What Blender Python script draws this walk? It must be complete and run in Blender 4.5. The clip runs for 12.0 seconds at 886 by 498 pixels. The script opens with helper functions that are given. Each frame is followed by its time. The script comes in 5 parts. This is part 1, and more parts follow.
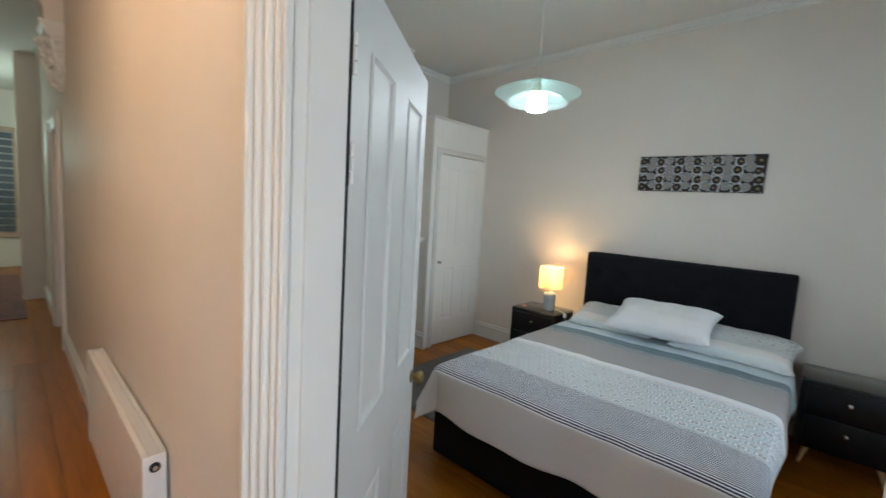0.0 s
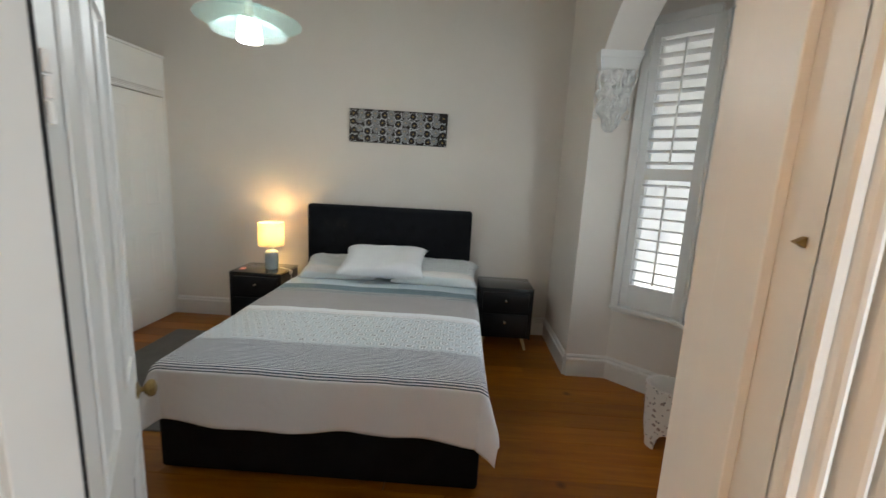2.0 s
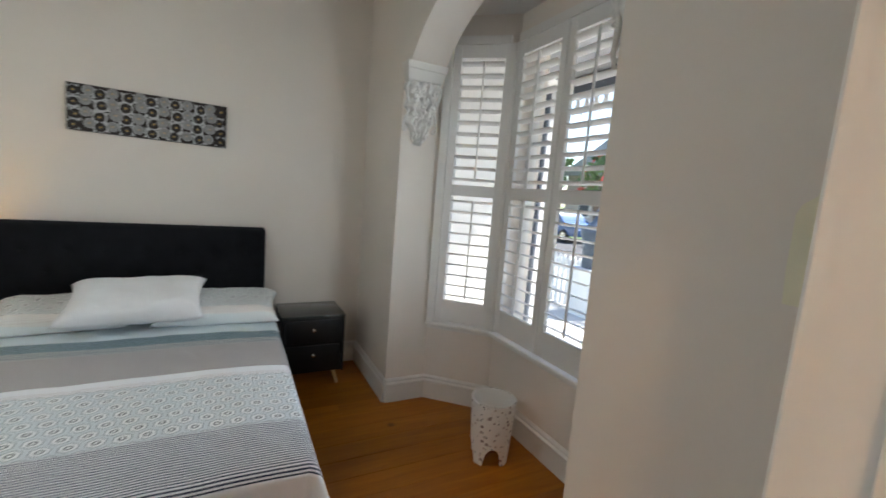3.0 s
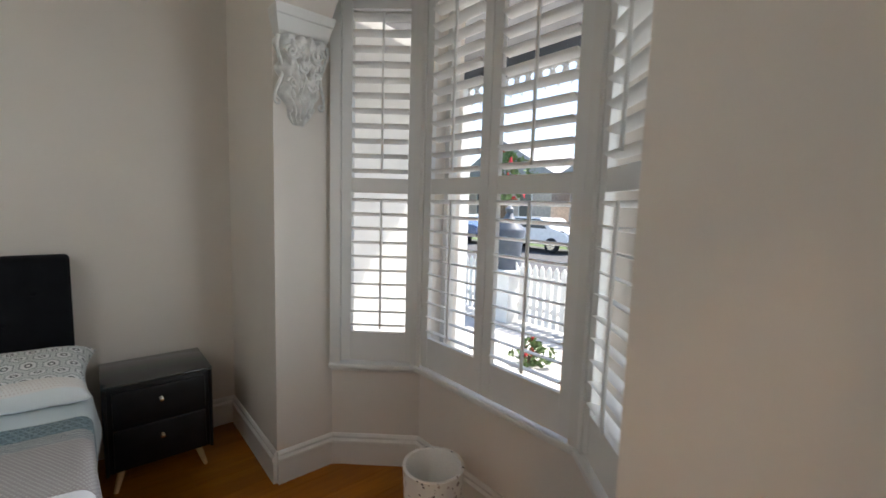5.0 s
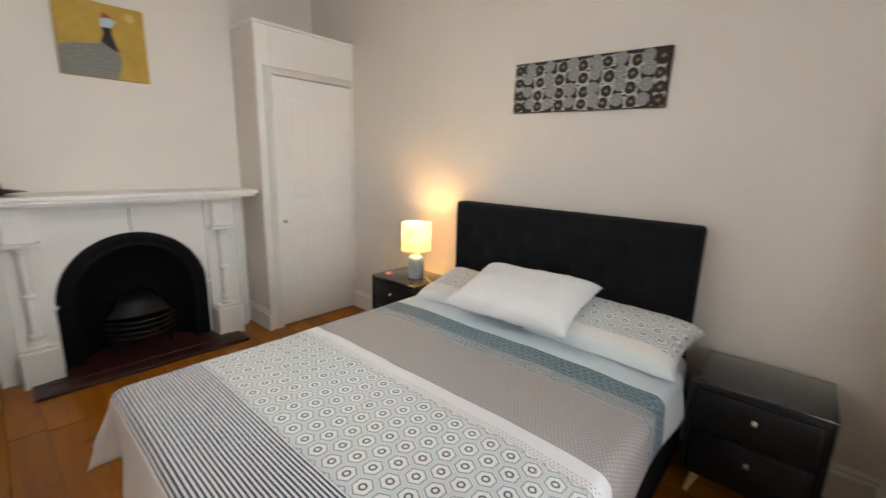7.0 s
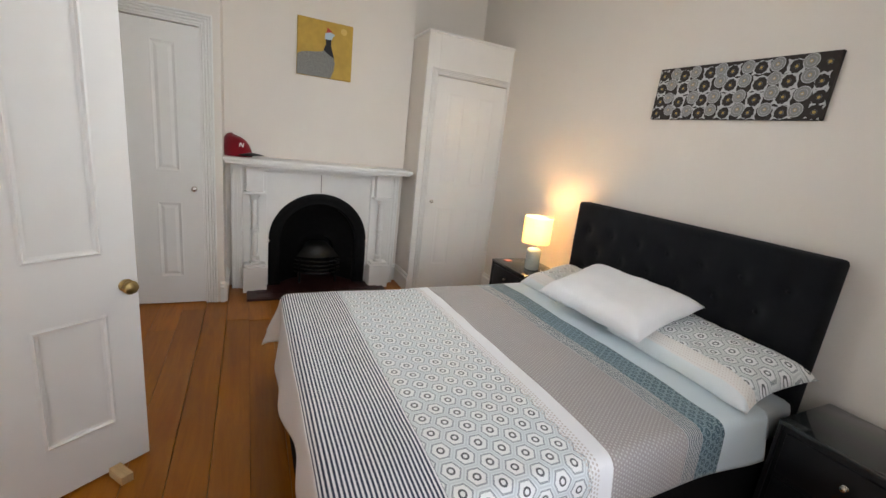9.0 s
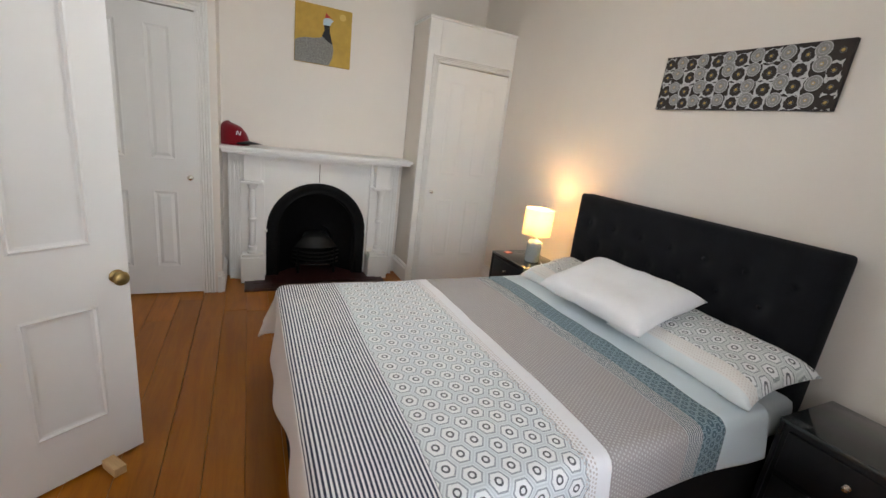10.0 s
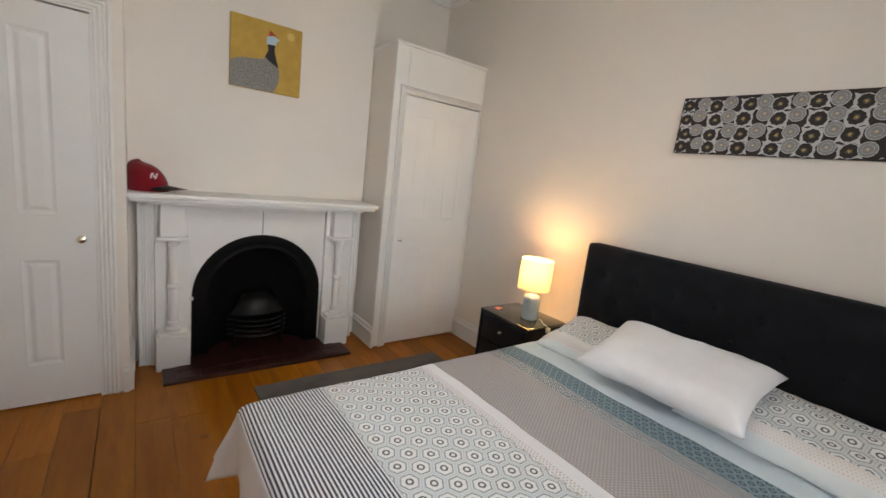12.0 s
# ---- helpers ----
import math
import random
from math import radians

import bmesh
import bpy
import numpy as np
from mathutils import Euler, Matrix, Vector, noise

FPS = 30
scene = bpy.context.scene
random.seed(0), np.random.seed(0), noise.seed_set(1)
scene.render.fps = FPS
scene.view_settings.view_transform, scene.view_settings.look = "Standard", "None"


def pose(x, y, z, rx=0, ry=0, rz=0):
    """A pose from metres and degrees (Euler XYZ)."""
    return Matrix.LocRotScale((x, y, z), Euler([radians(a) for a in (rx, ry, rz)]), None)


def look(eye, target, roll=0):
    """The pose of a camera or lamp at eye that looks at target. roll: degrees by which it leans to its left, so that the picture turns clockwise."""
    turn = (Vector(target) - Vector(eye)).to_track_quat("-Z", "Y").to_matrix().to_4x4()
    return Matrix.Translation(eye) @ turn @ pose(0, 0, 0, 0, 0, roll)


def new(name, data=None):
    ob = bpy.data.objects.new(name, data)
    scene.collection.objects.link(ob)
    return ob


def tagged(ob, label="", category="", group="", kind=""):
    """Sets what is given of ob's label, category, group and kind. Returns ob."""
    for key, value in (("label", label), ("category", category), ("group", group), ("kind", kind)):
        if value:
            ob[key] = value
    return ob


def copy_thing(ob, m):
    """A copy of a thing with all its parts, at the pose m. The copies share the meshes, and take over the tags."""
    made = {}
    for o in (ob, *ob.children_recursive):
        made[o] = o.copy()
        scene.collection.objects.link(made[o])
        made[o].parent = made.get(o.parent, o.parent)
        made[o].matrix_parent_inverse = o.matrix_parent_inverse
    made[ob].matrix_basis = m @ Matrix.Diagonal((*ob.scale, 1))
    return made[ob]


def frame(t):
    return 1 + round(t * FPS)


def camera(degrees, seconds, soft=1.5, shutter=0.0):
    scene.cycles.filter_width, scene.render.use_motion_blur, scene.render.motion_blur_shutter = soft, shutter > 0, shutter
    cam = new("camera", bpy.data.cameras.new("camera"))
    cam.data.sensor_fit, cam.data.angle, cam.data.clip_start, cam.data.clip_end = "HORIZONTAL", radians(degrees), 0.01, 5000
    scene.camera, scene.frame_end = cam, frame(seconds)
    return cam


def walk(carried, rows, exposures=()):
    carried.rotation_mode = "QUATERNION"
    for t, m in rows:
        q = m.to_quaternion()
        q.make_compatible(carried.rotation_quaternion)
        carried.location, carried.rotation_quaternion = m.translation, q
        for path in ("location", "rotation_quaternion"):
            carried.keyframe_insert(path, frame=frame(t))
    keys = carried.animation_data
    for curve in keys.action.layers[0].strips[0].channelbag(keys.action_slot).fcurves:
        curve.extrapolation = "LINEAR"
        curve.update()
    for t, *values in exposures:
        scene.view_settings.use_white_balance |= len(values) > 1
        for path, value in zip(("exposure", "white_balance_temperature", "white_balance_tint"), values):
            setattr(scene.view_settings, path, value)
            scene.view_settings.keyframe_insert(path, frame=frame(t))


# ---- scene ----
cam = camera(94.0, 12.0, soft=1.5, shutter=0.25)
PATH = [
    (0, (0.218, 0.141, 1.512), (-1.14, 1.596, 1.316), 3.3),
    (0.5, (0.129, 0.175, 1.527), (-0.835, 1.903, 1.233), 2.6),
    (1, (0.087, 0.107, 1.535), (-0.559, 1.959, 1.144), 1.8),
    (1.5, (0.034, 0.077, 1.537), (-0.349, 1.999, 1.137), 1.9),
    (2, (-0.027, 0.149, 1.514), (-0.099, 2.116, 1.158), 2.9),
    (2.5, (-0.096, 0.35, 1.491), (0.296, 2.29, 1.201), 4.0),
    (3, (-0.141, 0.532, 1.537), (0.769, 2.294, 1.282), 4.5),
    (3.2, (-0.185, 0.595, 1.541), (0.917, 2.251, 1.328), 4.5),
    (4.8, (0.108, 1.055, 1.472), (1.461, 2.514, 1.268), 2.8),
    (5, (0.166, 1.143, 1.483), (1.466, 2.649, 1.28), 1.7),
    (5.5, (0.317, 1.299, 1.493), (1.259, 3.054, 1.314), 0.6),
    (6, (0.455, 1.408, 1.502), (0.615, 3.388, 1.269), 1.2),
    (6.5, (0.404, 1.502, 1.471), (-0.251, 3.362, 1.134), 0.8),
    (7, (0.448, 1.66, 1.461), (-0.849, 3.125, 1.043), 1.6),
    (7.5, (0.599, 1.806, 1.461), (-1.126, 2.736, 1.058), 4.2),
    (9.3, (0.884, 1.724, 1.46), (-0.859, 2.576, 0.974), 6.6),
    (9.5, (0.883, 1.732, 1.458), (-0.857, 2.584, 0.963), 6.6),
    (10, (0.846, 1.759, 1.459), (-0.888, 2.606, 0.936), 6.9),
    (10.5, (0.765, 1.794, 1.467), (-0.989, 2.596, 0.936), 7.7),
    (11, (0.56, 1.742, 1.48), (-1.22, 2.519, 1.0), 8.1),
    (11.5, (0.328, 1.646, 1.504), (-1.394, 2.579, 1.096), 7.8),
    (12, (0.104, 1.599, 1.5), (-1.467, 2.787, 1.148), 6.7),
]
EXPOSURES = [(0.0, 2.03, 5900, 5), (1.0, 2.00, 6100, 6), (2.0, 1.98, 6400, 7), (3.0, 2.05, 6400, 9), (5.0, 1.80, 6600, 11), (5.5, 1.82, 6850, 12),
             (6.0, 1.66, 7600, 16), (6.5, 2.00, 7900, 18), (7.0, 2.42, 7000, 15), (7.5, 2.42, 6850, 16), (9.5, 2.42, 6750, 15), (11.0, 2.38, 6850, 16), (12.0, 2.35, 6950, 17)]
walk(cam, [(t, look(eye, target, roll)) for t, eye, target, roll in PATH], EXPOSURES)

# ---- world, sun, lamps ----
world = bpy.data.worlds.new("sky")
scene.world = world
world.use_nodes = True
sky = world.node_tree.nodes.new("ShaderNodeTexSky")
sky.sky_type = "NISHITA"
sky.sun_disc = False
sky.sun_elevation, sky.sun_rotation = radians(55), radians(105)
background = world.node_tree.nodes["Background"]
world.node_tree.links.new(sky.outputs[0], background.inputs[0])
background.inputs[1].default_value = 0.105


def lamp_light(name, kind, where, energy, colour, size):
    data = bpy.data.lights.new(name, kind)
    data.energy, data.color = energy, colour
    ob = new(name, data)
    ob.location = where
    if kind == "POINT":
        data.shadow_soft_size = size
    return ob


sun = lamp_light("sun", "SUN", (0, 0, 20), 3.6, (1.0, 0.95, 0.88), 0)
sun.data.angle = radians(0.5)
sun.matrix_world = look((5.6, -1.5, 8.3), (0, 0, 0))
PENDANT = (-1.11, 2.29)
TABLE_LAMP = (-1.745, 3.83)
lamp_light("pendant_light", "POINT", (PENDANT[0], PENDANT[1], 2.07), 3.5, (0.95, 0.98, 1.0), 0.05)
lamp_light("table_lamp_light", "POINT", (TABLE_LAMP[0], TABLE_LAMP[1], 0.930), 1.7, (1.0, 0.64, 0.27), 0.04)
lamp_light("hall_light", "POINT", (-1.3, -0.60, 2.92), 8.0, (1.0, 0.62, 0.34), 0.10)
# added greenish fill that brightens the far end of the hall
lamp_light("hall_far_fill", "POINT", (-8.6, -0.25, 2.1), 8, (0.82, 1.0, 0.84), 0.10)


def window_light(where, turn, wide, high, energy, spread=180):
    """The sky's light in a window's opening."""
    ob = lamp_light("window_sky_light", "AREA", where, energy, (0.84, 0.93, 1.0), 0)
    ob.data.shape, ob.data.size, ob.data.size_y, ob.data.spread = "RECTANGLE", wide, high, radians(spread)
    ob.rotation_euler = (radians(90), 0, radians(turn))
    return ob


window_light((1.16, 0.0, 1.25), 90, 0.4, 2.0, 3.5)
window_light((1.455, 2.395, 1.55), 88, 0.90, 1.75, 2.05, 84)
window_light((1.295, 1.73, 1.55), 26, 0.38, 1.75, 0.55, 84)
window_light((1.54, 1.515, 1.60), 48.9, 0.40, 1.85, 0.36)


# ---- materials ----
class Nodes:
    """Short ways to wire a material's nodes."""

    def __init__(self, name):
        self.mat = bpy.data.materials.new(name)
        self.mat.use_nodes = True
        self.tree = self.mat.node_tree
        self.bsdf = self.tree.nodes["Principled BSDF"]
        self.out = self.tree.nodes["Material Output"]

    def node(self, kind, **values):
        n = self.tree.nodes.new(kind)
        for key, value in values.items():
            n.inputs[key].default_value = value
        return n

    def put(self, socket, value):
        if isinstance(value, bpy.types.NodeSocket):
            self.tree.links.new(value, socket)
        else:
            socket.default_value = value

    def math(self, op, a, b=0.0, c=0.0):
        n = self.tree.nodes.new("ShaderNodeMath")
        n.operation = op
        for i, v in enumerate((a, b, c)):
            self.put(n.inputs[i], v)
        return n.outputs[0]

    def mix(self, fac, a, b):
        n = self.tree.nodes.new("ShaderNodeMix")
        n.data_type = "RGBA"
        self.put(n.inputs[0], fac)
        for socket, v in ((n.inputs[6], a), (n.inputs[7], b)):
            self.put(socket, v if isinstance(v, bpy.types.NodeSocket) else (*v[:3], 1.0))
        return n.outputs[2]

    def coords(self, kind="Object", scale=(1, 1, 1), turn=(0, 0, 0)):
        c = self.tree.nodes.new("ShaderNodeTexCoord")
        m = self.tree.nodes.new("ShaderNodeMapping")
        m.inputs["Scale"].default_value = scale
        m.inputs["Rotation"].default_value = turn
        self.tree.links.new(c.outputs[kind], m.inputs[0])
        return m.outputs[0]

    def noise(self, scale, detail=4.0, rough=0.55, vector=None, distortion=0.0):
        n = self.node("ShaderNodeTexNoise", Scale=scale, Detail=detail, Roughness=rough, Distortion=distortion)
        self.tree.links.new(vector if vector is not None else self.coords(), n.inputs["Vector"])
        return n.outputs["Fac"]

    def ramp(self, fac, lo, hi):
        n = self.tree.nodes.new("ShaderNodeMapRange")
        self.put(n.inputs[0], fac)
        n.inputs[1].default_value, n.inputs[2].default_value = lo, hi
        return n.outputs[0]

    def bump(self, height, strength, distance=0.002):
        n = self.node("ShaderNodeBump", Strength=strength, Distance=distance)
        self.put(n.inputs["Height"], height)
        self.tree.links.new(n.outputs[0], self.bsdf.inputs["Normal"])

    def set(self, **values):
        for key, value in values.items():
            socket = self.bsdf.inputs[key.replace("_", " ")]
            if not isinstance(value, bpy.types.NodeSocket) and isinstance(value, tuple) and len(value) == 3:
                value = (*value, 1.0)
            self.put(socket, value)
        return self


def plain(name, colour, rough=0.5, metal=0.0, vary=0.08, scale=6.0, bump=0.1, fine=180.0, coat=0.0, distance=0.001, spec=0.5):
    """A surface of one colour with soft blotches and a fine grain."""
    n = Nodes(name)
    big, small = n.noise(scale), n.noise(fine, 2.0)
    low = tuple(c * (1 - vary) for c in colour)
    high = tuple(min(1, c * (1 + vary)) for c in colour)
    n.set(Base_Color=n.mix(n.ramp(big, 0.3, 0.7), low, high), Metallic=metal, Coat_Weight=coat, Specular_IOR_Level=spec,
          Roughness=n.math("ADD", n.math("MULTIPLY", small, 0.12), rough - 0.06))
    n.bump(small, bump, distance)
    return n.mat


def wood(name, dark, light, rough=0.3, scale=1.0, coat=0.0, axis=0):
    """Planks' grain along one axis, with tone shifting from piece to piece."""
    n = Nodes(name)
    info = n.tree.nodes.new("ShaderNodeObjectInfo")
    stretch = [9.0 * scale] * 3
    stretch[axis] = 0.9 * scale
    c = n.tree.nodes.new("ShaderNodeTexCoord")
    add = n.tree.nodes.new("ShaderNodeVectorMath")
    add.operation = "ADD"
    n.tree.links.new(c.outputs["Object"], add.inputs[0])
    shift = n.tree.nodes.new("ShaderNodeCombineXYZ")
    n.put(shift.inputs[0], n.math("MULTIPLY", info.outputs["Random"], 37.0))
    n.put(shift.inputs[1], n.math("MULTIPLY", info.outputs["Random"], 19.0))
    n.tree.links.new(shift.outputs[0], add.inputs[1])
    m = n.tree.nodes.new("ShaderNodeMapping")
    m.inputs["Scale"].default_value = stretch
    n.tree.links.new(add.outputs[0], m.inputs[0])
    grain = n.noise(1.6, 7.0, 0.62, m.outputs[0], 0.9)
    fine = n.noise(9.0, 4.0, 0.6, m.outputs[0])
    blotch = n.noise(0.8, 3.0, 0.5, add.outputs[0])
    knots = n.node("ShaderNodeTexVoronoi", Scale=1.7)
    n.tree.links.new(add.outputs[0], knots.inputs["Vector"])
    tone = n.mix(n.ramp(grain, 0.22, 0.78), dark, light)
    tone = n.mix(n.math("MULTIPLY", n.ramp(fine, 0.5, 0.75), 0.22), tone, tuple(v * 0.55 for v in dark))
    tone = n.mix(n.math("MULTIPLY", n.ramp(blotch, 0.4, 0.75), 0.35), tone, tuple(v * 0.8 for v in dark))
    tone = n.mix(n.math("MULTIPLY", n.ramp(knots.outputs["Distance"], 0.06, 0.02), 0.7), tone, tuple(v * 0.3 for v in dark))
    value = n.node("ShaderNodeHueSaturation")
    n.put(value.inputs["Value"], n.math("ADD", 0.84, n.math("MULTIPLY", info.outputs["Random"], 0.36)))
    n.put(value.inputs["Color"], tone)
    n.set(Base_Color=value.outputs[0], Coat_Weight=coat, Coat_Roughness=0.12, Specular_IOR_Level=0.28,
          Roughness=n.math("ADD", rough, n.math("MULTIPLY", blotch, 0.18)))
    n.bump(grain, 0.12, 0.001)
    return n.mat


def fabric(name, colour, rough=0.9, weave=900.0, vary=0.15, sheen=0.3, folds=0.0):
    n = Nodes(name)
    big, weft = n.noise(9.0, 3.0), n.noise(weave, 2.0)
    n.set(Base_Color=n.mix(n.ramp(big, 0.3, 0.7), tuple(c * (1 - vary) for c in colour), tuple(c * (1 + vary) for c in colour)),
          Roughness=rough, Sheen_Weight=sheen, Sheen_Roughness=0.5, Specular_IOR_Level=0.2)
    height = weft if not folds else n.math("ADD", n.math("MULTIPLY", weft, 0.2), n.math("MULTIPLY", n.noise(7.0, 3.0, 0.5, None, 0.6), folds))
    n.bump(height, 0.35, 0.002 if not folds else 0.012)
    return n.mat


def hexagon(n, x, y, pitch):
    """Distance from the middle of the nearest cell of a honeycomb, 0 to about 0.5, in pitches."""
    px, py = n.math("DIVIDE", x, pitch), n.math("DIVIDE", y, pitch)

    def cell(ox, oy):
        cx = n.math("SUBTRACT", n.math("FLOORED_MODULO", n.math("SUBTRACT", px, ox), 1.0), 0.5)
        cy = n.math("SUBTRACT", n.math("FLOORED_MODULO", n.math("SUBTRACT", py, oy), 1.7320508), 0.8660254)
        return n.math("ABSOLUTE", cx), n.math("ABSOLUTE", cy)

    ax, ay = cell(0, 0)
    bx, by = cell(0.5, 0.8660254)

    def length(u, v):
        return n.math("ADD", n.math("MULTIPLY", u, u), n.math("MULTIPLY", v, v))

    def reach(u, v):
        return n.math("MAXIMUM", u, n.math("ADD", n.math("MULTIPLY", u, 0.5), n.math("MULTIPLY", v, 0.8660254)))

    return n.math("MINIMUM", reach(ax, ay), reach(bx, by)), n.math("SQRT", n.math("MINIMUM", length(ax, ay), length(bx, by)))


def band(n, value, low, high):
    return n.math("MULTIPLY", n.math("GREATER_THAN", value, low), n.math("LESS_THAN", value, high))


def hexagon_print(n, x, y, pitch, ground, line, dark):
    """Pale ground, white honeycomb cells with speckled outlines, and a dark toothed ring in each."""
    edge, middle = hexagon(n, x, y, pitch)
    speckle = n.noise(560.0, 2.0, 0.6, n.coords("UV"))
    fray = n.math("MULTIPLY", n.math("SUBTRACT", speckle, 0.5), 0.09)
    ragged, tooth = n.math("ADD", edge, fray), n.math("ADD", middle, n.math("MULTIPLY", fray, 0.6))
    tone = n.mix(n.math("LESS_THAN", edge, 0.40), ground, (0.86, 0.87, 0.875))
    tone = n.mix(n.math("MULTIPLY", band(n, ragged, 0.335, 0.405), n.math("ADD", 0.45, n.math("MULTIPLY", n.ramp(speckle, 0.40, 0.60), 0.55))), tone, line)
    tone = n.mix(n.math("MULTIPLY", band(n, ragged, 0.465, 0.60), 0.22), tone, line)
    return n.mix(n.math("MULTIPLY", band(n, tooth, 0.098, 0.178), n.math("ADD", 0.72, n.math("MULTIPLY", n.ramp(speckle, 0.62, 0.45), 0.28))), tone, dark)


def quilt_material():
    n = Nodes("quilt_print")
    split = n.tree.nodes.new("ShaderNodeSeparateXYZ")
    n.tree.links.new(n.coords("UV"), split.inputs[0])
    x, y = split.outputs[0], split.outputs[1]
    white, navy = (0.85, 0.85, 0.87), (0.022, 0.034, 0.075)
    stripe = n.math("GREATER_THAN", n.math("FLOORED_MODULO", n.math("DIVIDE", y, 0.0126), 1.0), 0.50)
    fine_stripe = n.math("GREATER_THAN", n.math("FLOORED_MODULO", n.math("DIVIDE", y, 0.0095), 1.0), 0.50)
    tone = n.mix(0.0, white, white)
    tone = n.mix(band(n, y, 1.885, 2.20), tone, n.mix(stripe, white, navy))
    tone = n.mix(band(n, y, 2.20, 2.68), tone, hexagon_print(n, x, y, 0.074, (0.76, 0.80, 0.82), (0.17, 0.21, 0.24), (0.020, 0.028, 0.040)))
    dots, dot_middle = hexagon(n, x, y, 0.014)
    tone = n.mix(n.math("MULTIPLY", band(n, y, 2.66, 2.71), n.math("LESS_THAN", dot_middle, 0.28)), tone, (0.62, 0.56, 0.54))
    taupe = n.mix(n.math("MULTIPLY", n.math("LESS_THAN", dot_middle, 0.24), 0.75), (0.335, 0.305, 0.300), (0.62, 0.60, 0.59))
    weave = n.noise(260.0, 3.0, 0.6, n.coords("UV"))
    taupe = n.mix(n.math("MULTIPLY", n.ramp(weave, 0.42, 0.62), 0.45), taupe, (0.50, 0.465, 0.45))
    tone = n.mix(band(n, y, 2.765, 3.125), tone, taupe)
    tone = n.mix(band(n, y, 3.125, 3.205), tone, n.mix(fine_stripe, (0.62, 0.62, 0.62), (0.06, 0.09, 0.11)))
    cell, cell_middle = hexagon(n, x, y, 0.034)
    teal = n.mix(band(n, cell, 0.36, 0.47), (0.060, 0.125, 0.160), (0.26, 0.37, 0.41))
    teal = n.mix(n.math("LESS_THAN", cell_middle, 0.12), teal, (0.24, 0.33, 0.37))
    tone = n.mix(band(n, y, 3.205, 3.335), tone, teal)
    tone = n.mix(n.math("GREATER_THAN", y, 3.335), tone, (0.66, 0.75, 0.79))
    n.set(Base_Color=tone, Roughness=0.85, Sheen_Weight=0.2)
    weft, folds = n.noise(700.0, 2.0), n.noise(6.0, 3.0, 0.5, None, 0.8)
    n.bump(n.math("ADD", n.math("MULTIPLY", weft, 0.06), folds), 0.5, 0.012)
    return n.mat


def sham_material():
    """Pillowcase with the honeycomb print, plain at its lower border."""
    n = Nodes("sham_print")
    split = n.tree.nodes.new("ShaderNodeSeparateXYZ")
    n.tree.links.new(n.coords("UV"), split.inputs[0])
    x, y = split.outputs[0], split.outputs[1]
    tone = hexagon_print(n, x, y, 0.074, (0.77, 0.80, 0.79), (0.18, 0.225, 0.23), (0.035, 0.045, 0.055))
    lace, lace_middle = hexagon(n, x, y, 0.012)
    border = n.mix(n.math("LESS_THAN", lace_middle, 0.22), (0.85, 0.83, 0.80), (0.72, 0.66, 0.63))
    tone = n.mix(n.math("LESS_THAN", y, -0.125), tone, border)
    tone = n.mix(n.math("LESS_THAN", y, -0.185), tone, (0.80, 0.84, 0.84))
    n.set(Base_Color=tone, Roughness=0.85, Sheen_Weight=0.2)
    n.bump(n.math("ADD", n.math("MULTIPLY", n.noise(700.0, 2.0), 0.06), n.noise(8.0, 3.0, 0.5, None, 0.8)), 0.45, 0.01)
    return n.mat


def terrazzo_material():
    n = Nodes("terrazzo")
    tone = n.mix(0.0, (0.80, 0.79, 0.77), (0.80, 0.79, 0.77))
    for scale, colour, cut in ((26.0, (0.30, 0.25, 0.24), 0.30), (38.0, (0.08, 0.08, 0.09), 0.22), (33.0, (0.45, 0.38, 0.36), 0.24)):
        v = n.node("ShaderNodeTexVoronoi", Scale=scale, Randomness=1.0)
        n.tree.links.new(n.coords("Object", (1, 1.0, 0.8 + scale * 0.01), (scale, 0.3, scale * 0.5)), v.inputs["Vector"])
        pick = n.tree.nodes.new("ShaderNodeSeparateColor")
        n.tree.links.new(v.outputs["Color"], pick.inputs[0])
        chip = n.math("MULTIPLY", n.math("LESS_THAN", v.outputs["Distance"], cut), n.math("GREATER_THAN", pick.outputs[0], 0.55))
        tone = n.mix(chip, tone, colour)
    n.set(Base_Color=tone, Roughness=0.35)
    return n.mat


def glass_material():
    n = Nodes("window_glass")
    n.set(Base_Color=(1, 1, 1), Roughness=0.0, Transmission_Weight=1.0, IOR=1.02)
    return n.mat


def shade_material(name, colour, share, rough=0.6, open_weave=0.12):
    """Thin cloth that lets light through, some of it straight between the threads."""
    n = Nodes(name)
    thin, clear = n.node("ShaderNodeBsdfTranslucent"), n.node("ShaderNodeBsdfTransparent")
    thin.inputs[0].default_value = (*colour, 1)
    n.set(Base_Color=colour, Roughness=rough)
    cloth, weave = n.tree.nodes.new("ShaderNodeMixShader"), n.tree.nodes.new("ShaderNodeMixShader")
    cloth.inputs[0].default_value, weave.inputs[0].default_value = share, open_weave
    n.tree.links.new(n.bsdf.outputs[0], cloth.inputs[1])
    n.tree.links.new(thin.outputs[0], cloth.inputs[2])
    n.tree.links.new(cloth.outputs[0], weave.inputs[1])
    n.tree.links.new(clear.outputs[0], weave.inputs[2])
    n.tree.links.new(weave.outputs[0], n.out.inputs[0])
    return n.mat


